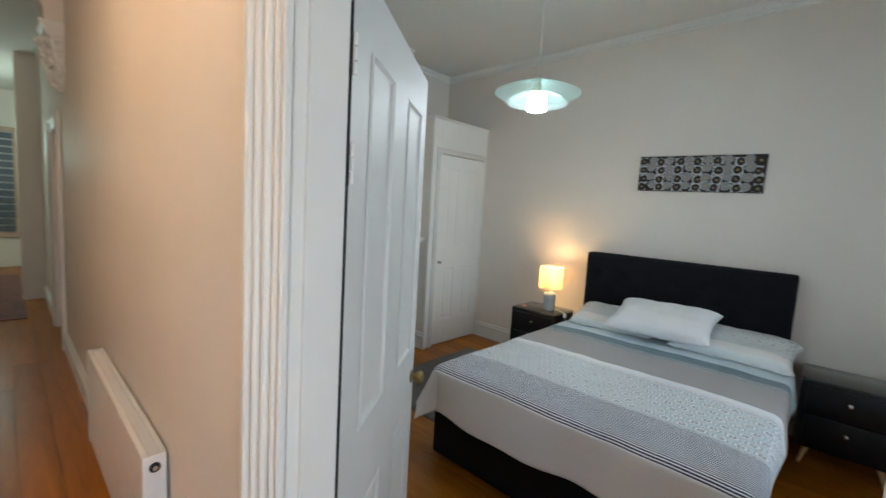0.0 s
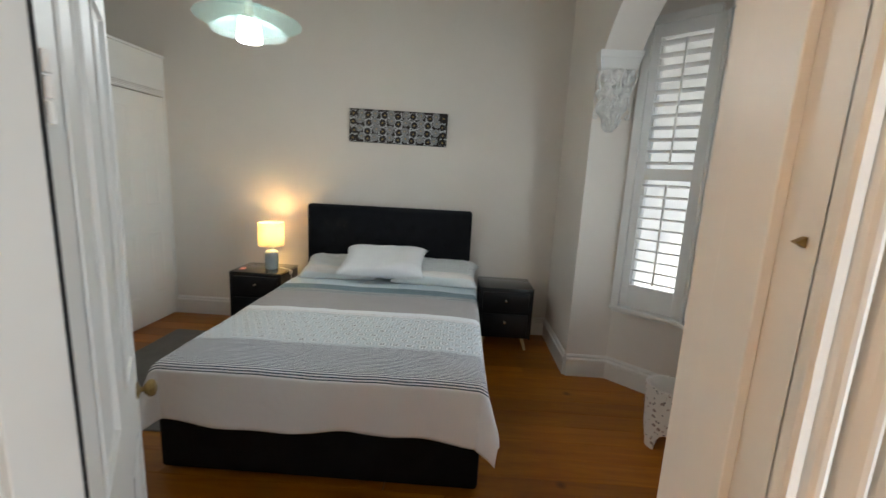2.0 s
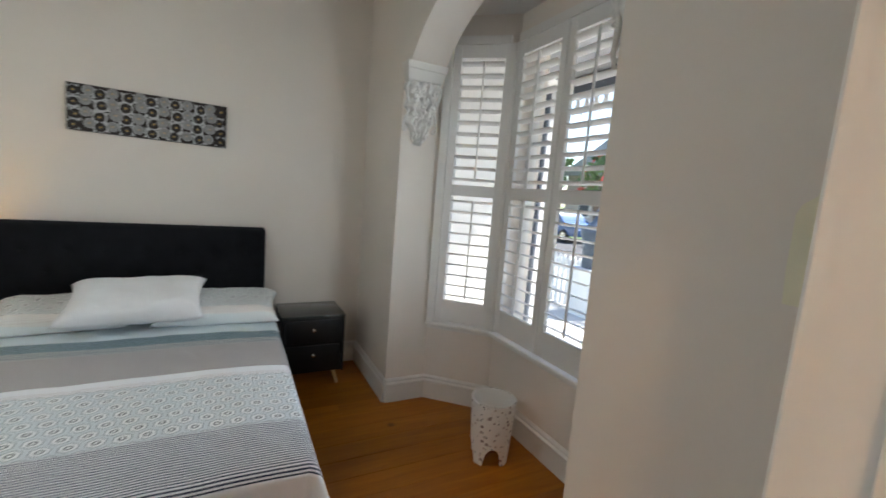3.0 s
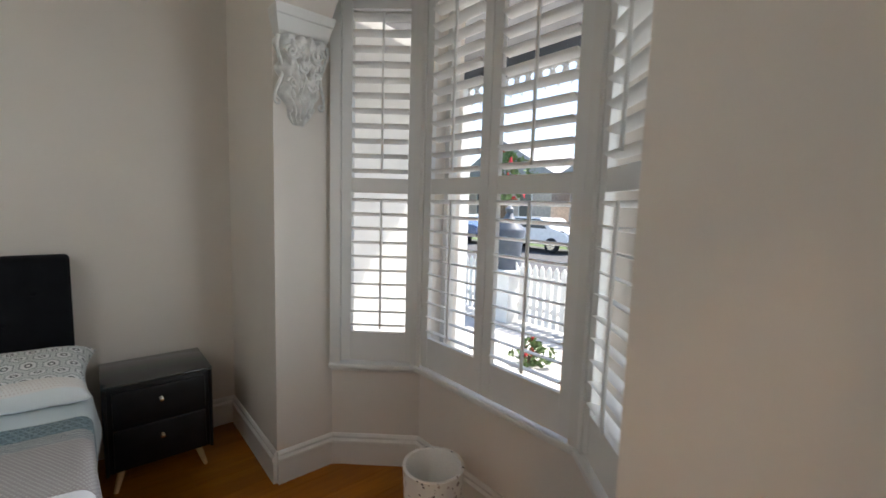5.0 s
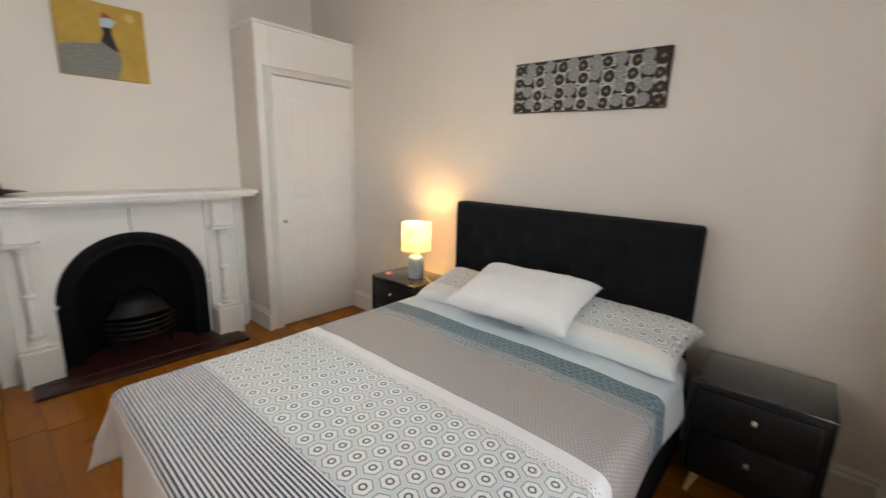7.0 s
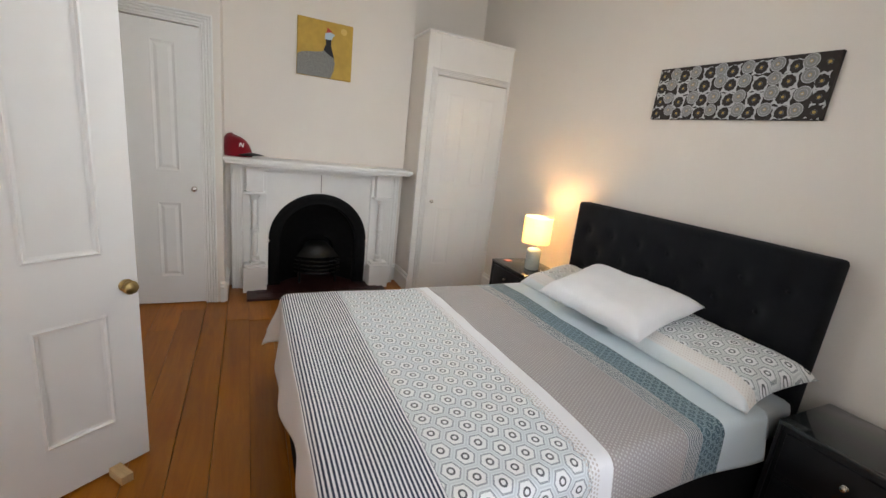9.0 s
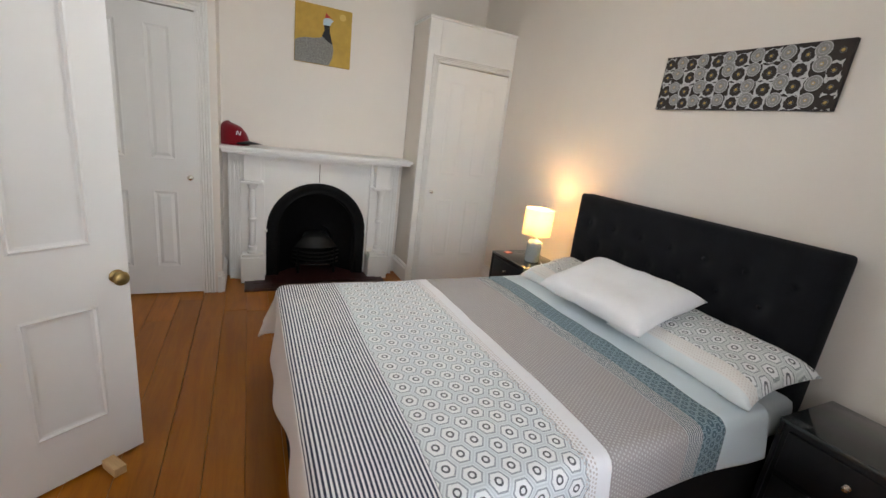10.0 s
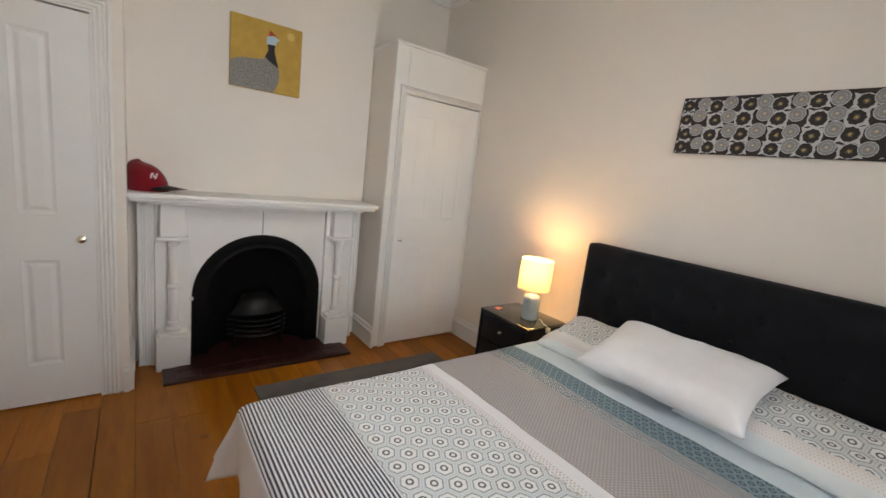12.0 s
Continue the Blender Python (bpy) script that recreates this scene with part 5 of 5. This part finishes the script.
# pendant
pend = thing("pendant_lamp", (PENDANT[0], PENDANT[1], TOP), 0, "lit pendant lamp with two pale aqua glass saucers", "pendant lamp")
part("ceiling_rose", lathe([(0, 0), (0.055, 0), (0.055, -0.012), (0.03, -0.03), (0, -0.03)], 24), CORD, pend, "", 40)
part("cord", tube([(0, 0, -0.02), (0, 0, -0.86)], 0.0035, 6), CORD, pend)
part("holder", lathe([(0, -0.84), (0.018, -0.85), (0.022, -0.90), (0.03, -0.955), (0, -0.955)], 16), CHROME, pend, "", 40)
part("outer_saucer", lathe([(0.025, -0.872), (0.085, -0.884), (0.170, -0.912), (0.242, -0.945), (0.245, -0.949), (0.241, -0.951), (0.170, -0.919), (0.085, -0.891), (0.025, -0.879)], 48), OPAL, pend, "wide pale aqua glass saucer", 60)
part("inner_saucer", lathe([(0.035, -0.935), (0.088, -0.945), (0.141, -0.970), (0.174, -1.000), (0.172, -1.004), (0.139, -0.976), (0.088, -0.951), (0.035, -0.941)], 48), OPAL, pend, "smaller glass saucer beneath", 60)
part("bulb_glass", lathe([(0.045, -0.945), (0.050, -0.955), (0.058, -1.035), (0.054, -1.042), (0.050, -1.035), (0.046, -0.96), (0.045, -0.950)], 28), BULB, pend, "glowing white glass cylinder", 50)

# stool in the bay
stool = thing("terrazzo_pot", (1.255, 2.425, 0), 20, "white terrazzo pot on four stubby legs in the bay", "pot")
stool.matrix_basis = stool.matrix_basis @ Matrix.Diagonal((0.93, 0.93, 0.93, 1))
bm = bmesh.new()
seg, cuts = 48, 24
outer = []
for ring, inset in ((0.143, 0), (0.129, 1)):
    rows = []
    for j in range(cuts + 1):
        row = []
        for i in range(seg):
            a = 2 * math.pi * i / seg
            phase = (i % 12) / 12 * 2 - 1
            gap = 0.125 * math.sqrt(max(0.0, 1 - (phase / 0.62) ** 2)) if abs(phase) < 0.62 else 0.0
            z = gap + (0.405 - gap) * j / cuts
            r = ring * (0.84 + 0.16 * z / 0.405)
            row.append(bm.verts.new((r * math.cos(a), r * math.sin(a), z)))
        rows.append(row)
    for p, q in zip(rows, rows[1:]):
        for i in range(seg):
            bm.faces.new((p[i], p[(i + 1) % seg], q[(i + 1) % seg], q[i])).material_index = inset
    outer.append(rows)
for level in (0, -1):
    for i in range(seg):
        bm.faces.new((outer[0][level][i], outer[0][level][(i + 1) % seg], outer[1][level][(i + 1) % seg], outer[1][level][i]))
part("body", bm, [TERRAZZO, RADIATOR], stool, "", 50)
part("floor_plate", lathe([(0, 0.150), (0.112, 0.150), (0.112, 0.17), (0, 0.17)], 32), RADIATOR, stool)

# rug
rug = thing("rug", (-1.93, 2.90, 0), 0, "flat dark grey rug on the boards beside the bed", "rug")
bm = boxes((-0.60, 0.60, -0.71, 0.71, 0.001, 0.013), bevel=0.005)
part("mat", bm, RUG, rug)

# patch of light on the wall by the door, made as a flat olive sheet
patch_ob = thing("hanging_card", (EAST, 0.877, 0), 0, "flat pale olive sheet with a narrow neck, standing in for light on the wall", "card")
half_patch = [(0.074, 1.372), (0.078, 1.44), (0.078, 1.555), (0.070, 1.575), (0.048, 1.592), (0.036, 1.65), (0.030, 1.715)]
part("sheet", prism(half_patch + [(-y, z) for y, z in reversed(half_patch)], -0.004, -0.0005, "x"), plain("pale_olive_light_patch", (0.77, 0.735, 0.56), 0.8, vary=0.05), patch_ob)

# ---- hall ----
rad = thing("radiator", (-2.04, HALL, 0), 0, "white panel radiator with a slotted top on the hall wall", "radiator")
part("panel", boxes((-0.66, 0.655, -0.078, -0.066, 0.11, 0.61), bevel=0.004), RADIATOR, rad)
part("back_panel", boxes((-0.66, 0.655, -0.022, -0.012, 0.11, 0.61), bevel=0.003), RADIATOR, rad)
part("end_cover", boxes((0.655, 0.662, -0.080, -0.010, 0.09, 0.618), bevel=0.002), RADIATOR, rad)
part("end_cover", boxes((-0.668, -0.661, -0.080, -0.010, 0.09, 0.618), bevel=0.002), RADIATOR, rad)
slot = None
for k in range(100):
    m = Matrix.Translation((-0.648 + k * 0.0131, 0, 0))
    if slot is None:
        slot = part("top_bar", boxes((-0.004, 0.004, -0.066, -0.022, 0.606, 0.613)), RADIATOR, rad)
        slot.matrix_basis = m
    else:
        again("top_bar", slot, rad, m)
part("top_rim", boxes((-0.655, 0.655, -0.080, -0.064, 0.608, 0.618), (-0.655, 0.655, -0.024, -0.010, 0.608, 0.618)), RADIATOR, rad)
part("valve_plug", moved(lathe([(0, 0), (0.017, 0), (0.017, 0.006), (0.010, 0.009), (0, 0.009)], 16), pose(0.662, -0.045, 0.575, 0, 90, 0)), CASE, rad, "dark bleed plug", 40)
part("plug_cap", moved(lathe([(0, 0), (0.009, 0), (0.008, 0.004), (0, 0.005)], 12), pose(0.670, -0.045, 0.575, 0, 90, 0)), CHROME, rad, "bright plug centre", 40)
part("pipe", tube([(-0.60, -0.045, 0.115), (-0.60, -0.045, 0.0)], 0.009, 8), CHROME, rad)
for x in (-0.45, 0.45):
    part("bracket", boxes((x - 0.02, x + 0.02, -0.014, 0.0, 0.15, 0.55)), RADIATOR, rad)
far = thing("shutter_window", (-10.6, 0.10, 0), 0, "dark slatted window in a tan frame at the hall's end", "window")
part("frame", boxes((0.0, 0.05, -0.45, -0.38, 0.55, 2.5), (0.0, 0.05, 0.20, 0.27, 0.55, 2.5), (0.0, 0.05, -0.38, 0.20, 0.55, 0.63), (0.0, 0.05, -0.38, 0.20, 2.42, 2.5)), plain("tan_painted_timber", (0.46, 0.32, 0.24), 0.5), far, "tan painted frame")
part("backing", boxes((0.002, 0.008, -0.38, 0.20, 0.63, 2.42)), PALE_PRINT, far)
for k in range(14):
    part("slat", boxes((0.010, 0.04, -0.38, 0.20, 0.65 + k * 0.127, 0.65 + k * 0.127 + 0.095)), SLATE, far)
mat_ob = thing("hall_rug", (-8.2, -0.06, 0), 0, "long dark red patterned hall runner", "rug")
part("runner", boxes((-1.4, 1.9, -0.38, 0.36, 0.001, 0.010), bevel=0.004), fabric("dark_red_runner", (0.13, 0.03, 0.02), 1.0, 200, 0.5), mat_ob)
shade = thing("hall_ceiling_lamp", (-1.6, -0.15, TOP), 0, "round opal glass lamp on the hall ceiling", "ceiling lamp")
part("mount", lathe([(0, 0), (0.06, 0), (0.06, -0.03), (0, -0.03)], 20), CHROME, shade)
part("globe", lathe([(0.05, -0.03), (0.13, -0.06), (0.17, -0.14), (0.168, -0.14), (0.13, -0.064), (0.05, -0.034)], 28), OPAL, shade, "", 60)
# unseen lamp copy, added on the ceiling above the far fill light
added_far_shade = copy_thing(shade, pose(-8.6, -0.25, TOP))


# ---- outside ----
structure("ground", boxes((1.3, 400, -300, 300, -0.55, -0.28)), GRASS, "front lawn and open ground", "ground")
structure("verandah_floor", boxes((1.19, 3.35, -1.5, 4.4, -0.28, -0.12)), STONE, "pale paved verandah floor", "verandah")
structure("path", boxes((3.35, 8.0, -2.5, 9.0, -0.28, -0.262)), STONE, "pale paved front path", "pavement")
structure("pavement", boxes((5.6, 8.4, -60, 60, -0.28, -0.25)), STONE, "pale concrete footpath by the street", "pavement")
structure("road", boxes((8.4, 16.5, -120, 120, -0.28, -0.275)), ASPHALT, "grey asphalt street", "road")
structure("kerb", boxes((8.32, 8.42, -60, 60, -0.28, -0.15)), STONE, "concrete kerb", "kerb")
wing = thing("verandah_wing_wall", (2.4, 4.42, -0.28), 0, "pale rendered wing wall at the verandah's side", "wall")
part("wall", boxes((-1.2, 0.95, 0.0, 0.2, 0.0, 3.4)), RENDER, wing)
part("downpipe", tube([(0.62, -0.05, 0.0), (0.62, -0.05, 3.1)], 0.045, 10), SLATE, wing, "dark slate downpipe")
wing2 = thing("verandah_screen", (2.4, -1.0, -0.28), 0, "pale rendered wall beyond the front door", "wall")
part("wall", boxes((-1.2, 0.95, -0.2, 0.0, 0.0, 3.4)), RENDER, wing2)
roof = thing("verandah_roof", (1.2, 1.5, 2.75), 0, "corrugated verandah roof with a dark beam and white iron lace", "roof")
part("sheeting", prism([(0.0, 0.45), (2.25, 0.16), (2.25, 0.20), (0.0, 0.49)], -3.0, 2.9, "y"), ROOFING, roof)
part("beam", boxes((2.0, 2.10, -3.0, 2.9, -0.02, 0.16)), SLATE, roof, "dark painted beam")
lace = None
for k in range(45):
    m = Matrix.Translation((2.05, -2.9 + k * 0.13, 0))
    if lace is None:
        bm = tube([(0, 0.06 * math.cos(a), -0.10 + 0.06 * math.sin(a)) for a in (math.pi * i / 6 for i in range(13))], 0.010, 5)
        tube([(0, -0.065, -0.02), (0, 0.0, -0.22), (0, 0.065, -0.02)], 0.010, 5, bm)
        tube([(0, -0.065, -0.035), (0, 0.065, -0.035)], 0.010, 5, bm)
        lace = part("lace_panel", bm, TRIM, roof, "white cast-iron lace")
        lace.matrix_basis = m
    else:
        again("lace_panel", lace, roof, m)
for y in (0.2, 2.2 - 4.0 + 0.6):
    post = thing("verandah_post", (3.25, 1.5 + y - 0.6, -0.12), 0, "slim dark verandah post", "post", "verandah posts")
    part("shaft", lathe([(0.06, 0), (0.06, 0.15), (0.04, 0.18), (0.038, 2.6), (0.055, 2.65), (0.055, 2.86), (0, 2.86)], 14), SLATE, post, "", 40)
fence = thing("picket_fence", (5.2, 2.0, -0.28), 0, "white timber picket fence along the footpath", "fence")
part("rail", boxes((0.0, 0.04, -8.0, 8.0, 0.25, 0.32)), TRIM, fence)
part("rail", boxes((0.0, 0.04, -8.0, 8.0, 0.70, 0.77)), TRIM, fence)
picket = None
for k in range(130):
    m = Matrix.Translation((-0.02, -7.9 + k * 0.122, 0))
    if picket is None:
        picket = part("picket", prism([(-0.04, 0.05), (0.04, 0.05), (0.04, 0.88), (0.0, 0.95), (-0.04, 0.88)], -0.01, 0.01, "x"), TRIM, fence)
        picket.matrix_basis = m
    else:
        again("picket", picket, fence, m)
gate = thing("gate_pier", (5.2, 5.4, -0.28), 0, "rendered gate pier topped with a dark urn", "gate pier")
part("shaft", boxes((-0.24, 0.24, -0.24, 0.24, 0.0, 0.80), (-0.28, 0.28, -0.28, 0.28, 0.76, 0.82)), RENDER, gate)
part("urn", lathe([(0, 0.82), (0.20, 0.82), (0.20, 0.90), (0.22, 1.20), (0.27, 1.42), (0.25, 1.46), (0.10, 1.60), (0.05, 1.70), (0.07, 1.76), (0.0, 1.84)], 16), SLATE, gate, "dark iron urn", 40)


def shrub(name, where, wide, high, count, leaf_size, label, bloom=0, trunk=0.0, seed=1):
    ob = thing(name, where, 0, label, "tree" if trunk else "shrub")
    rng = random.Random(seed)
    stem = bmesh.new()
    for k in range(5):
        a, lean = rng.uniform(0, 6.28), rng.uniform(0.1, 0.45) * wide
        tube([(0, 0, 0), (0.15 * lean * math.cos(a), 0.15 * lean * math.sin(a), trunk * 0.8 + 0.1), (lean * math.cos(a), lean * math.sin(a), trunk + high * 0.6)], [0.035 + trunk * 0.03, 0.03 + trunk * 0.015, 0.008], 6, stem)
    part("trunk", stem, BARK, ob)
    for material, number, title in ((LEAF, count, "crown"), (BLOOM, bloom, "flowers")):
        if not number:
            continue
        bm = bmesh.new()
        for k in range(number):
            a, r, h = rng.uniform(0, 6.28), math.sqrt(rng.random()), rng.random()
            bulge = math.sin(math.pi * min(0.96, 0.12 + 0.84 * h)) * (0.75 + 0.35 * math.sin(a * 3 + seed))
            p = Vector((wide * r * bulge * math.cos(a), wide * r * bulge * math.sin(a), trunk + high * h))
            m = Matrix.Translation(p) @ Euler((rng.uniform(0, 6), rng.uniform(0, 6), rng.uniform(0, 6))).to_matrix().to_4x4()
            s = leaf_size * rng.uniform(0.6, 1.3)
            bm.faces.new([bm.verts.new(m @ Vector(c)) for c in ((-s, 0, 0), (0, -s * 0.45, s * 0.1), (s, 0, 0), (0, s * 0.45, s * 0.1))])
        tagged(part(title, bm, material, ob), "", "", "", "stuff")


shrub("rose_tree", (5.9, 6.1, -0.28), 0.55, 0.9, 520, 0.08, "leafy street-side rose tree with a few red blooms", 22, 1.9, 3)
shrub("flower_shrub", (3.9, 3.9, -0.27), 0.30, 0.30, 200, 0.05, "low shrub with red flowers beside the path", 14, 0.0, 5)
shrub("flower_shrub", (4.2, 2.6, -0.27), 0.34, 0.20, 150, 0.05, "low shrub with red flowers beside the path", 14, 0.0, 6)
shrub("street_tree", (21.0, 27.0, -0.28), 3.6, 5.0, 2400, 0.32, "tall leafy street tree across the road", 0, 2.4, 8)


def car(where, paint, label):
    ob = thing("parked_car", where, 90, label, "car", "parked cars")
    side = [(-2.1, 0.35), (-2.12, 0.75), (-1.9, 0.92), (-1.2, 0.98), (-0.75, 1.42), (0.75, 1.45), (1.45, 0.98), (2.05, 0.86), (2.15, 0.55), (2.1, 0.3)]
    bm = prism(side, -0.85, 0.85, "y")
    bmesh.ops.bevel(bm, geom=bm.edges[:], offset=0.07, segments=2, affect="EDGES")
    body = part("body", bm, paint, ob, "", 40)
    for y in (-0.852, 0.852):
        part("window", prism([(-1.05, 0.99), (-0.70, 1.36), (0.68, 1.38), (1.20, 1.0)], y - 0.008, y + 0.008, "y"), TINTED, body)
        for x in (-1.3, 1.3):
            wheel = part("wheel", moved(lathe([(0, -0.1), (0.30, -0.1), (0.32, -0.06), (0.32, 0.06), (0.30, 0.1), (0, 0.1)], 20), pose(x, y * 0.93, 0.32, 90, 0, 0)), TYRE, ob)
            part("rim", moved(lathe([(0, -0.105), (0.19, -0.105), (0.19, 0.105), (0, 0.105)], 16), pose(x, y * 0.93, 0.32, 90, 0, 0)), CHROME, wheel)


car((15.2, 12.2, -0.275), CAR_WHITE, "white hatchback parked across the street")
car((15.2, 17.2, -0.275), CAR_BLUE, "blue hatchback parked across the street")
car((10.0, 1.8, -0.275), CAR_WHITE, "white hatchback parked at the kerb")


def house(where, wide, label):
    ob = thing("terrace_house", where, 0, label, "house", "houses across the street")
    wall = part("wall", boxes((0.0, 7.0, -wide / 2, wide / 2, 0.0, 4.2)), BRICKWORK, ob)
    part("roof", prism([(-wide / 2 - 0.4, 4.2), (wide / 2 + 0.4, 4.2), (0.0, 6.8)], -0.5, 7.4, "x"), ROOFING, ob)
    for y in (-wide / 4, wide / 4):
        win = part("window", boxes((-0.06, 0.0, y - 0.6, y + 0.6, 1.0, 3.0)), TRIM, wall)
        part("pane", boxes((-0.08, -0.06, y - 0.5, y + 0.5, 1.1, 2.9)), TINTED, win)
    part("door", boxes((-0.06, 0.0, -0.5, 0.5, 0.0, 2.6)), SLATE, wall)


for k in range(4):
    house((24.0, -8.0 + k * 10.0, -0.28), 8.6, "brick terrace house with a gabled roof across the street")

# ---- floors, board by board ----
structure("floor", boxes((-3.7, 1.25, HALL - 0.02, 4.27, -0.06, -0.020), (-11.0, 1.4, -1.0, HALL - 0.02, -0.06, -0.020), (1.18, 1.60, 1.9, 2.9, -0.06, -0.020), (-11.0, -7.4, HALL - 0.02, 3.0, -0.06, -0.020)), SUBFLOOR, "varnished orange pine floorboards", "floor")
floor_ob = bpy.data.objects["floor"]
rng = random.Random(21)
board_meshes = {}


def board(x0, x1, y0, y1, gap=0.0007):
    key = (round(x1 - x0, 2), round(y1 - y0, 3), round(gap, 4))
    m = Matrix.Translation(((x0 + x1) / 2, (y0 + y1) / 2, 0))
    if key in board_meshes:
        again("floorboard", board_meshes[key], floor_ob, m)
        return
    w, d = key[0] / 2 - 0.0006, key[1] / 2 - gap
    bm = bmesh.new()
    rings = [[bm.verts.new(c) for c in ((-w + e, -d + e, z), (w - e, -d + e, z), (w - e, d - e, z), (-w + e, d - e, z))] for e, z in ((0.0, -0.022), (0.0, -0.0007), (0.0007, 0.0))]
    for a, b in zip(rings, rings[1:]):
        for i in range(4):
            bm.faces.new((a[i], a[(i + 1) % 4], b[(i + 1) % 4], b[i]))
    bm.faces.new(rings[-1])
    ob = part("floorboard", bm, BOARD, floor_ob)
    ob.matrix_basis = m
    board_meshes[key] = ob


def bay_reach(y):
    if y < 1.46 or y > 3.245:
        return 1.0
    if y < 1.88:
        return 1.18 + (y - 1.46) / 0.42 * 0.37
    if y > 2.91:
        return 1.18 + (3.245 - y) / 0.335 * 0.37
    return 1.56


PITCH = 0.158
y = 1.577 - 7 * PITCH
while y < 4.1:
    end = round(max(bay_reach(y), bay_reach(y + PITCH / 2), bay_reach(y + PITCH)) + 0.03, 2)
    cuts = [-3.5, end]
    cuts[1:1] = sorted(rng.uniform(-2.8, 0.6) for _ in range(rng.choice((1, 1, 2))))
    for a, b in zip(cuts, cuts[1:]):
        if b - a > 0.05:
            board(a, b, y, y + PITCH, rng.choice((0.0003, 0.0004, 0.0006, 0.0012, 0.0017)))
    y += PITCH
for a, b in ((-7.56, -5.4), (-5.4, -3.5)):
    board(a, b, 1.577 - 7 * PITCH, 1.577 - 6 * PITCH, 0.0005)
y = 1.577 - 8 * PITCH
while y > -1.0:
    cuts = [-10.6, -7.9 + rng.uniform(-0.8, 0.8), -4.6 + rng.uniform(-0.9, 0.9), -1.6 + rng.uniform(-0.9, 0.9), 1.2]
    for a, b in zip(cuts, cuts[1:]):
        board(a, b, y, y + PITCH, rng.choice((0.0003, 0.0005, 0.0010)))
    y -= PITCH
y = 1.577 - 7 * PITCH
while y < 2.8:
    board(-10.6, -7.56, y, y + PITCH)
    y += PITCH
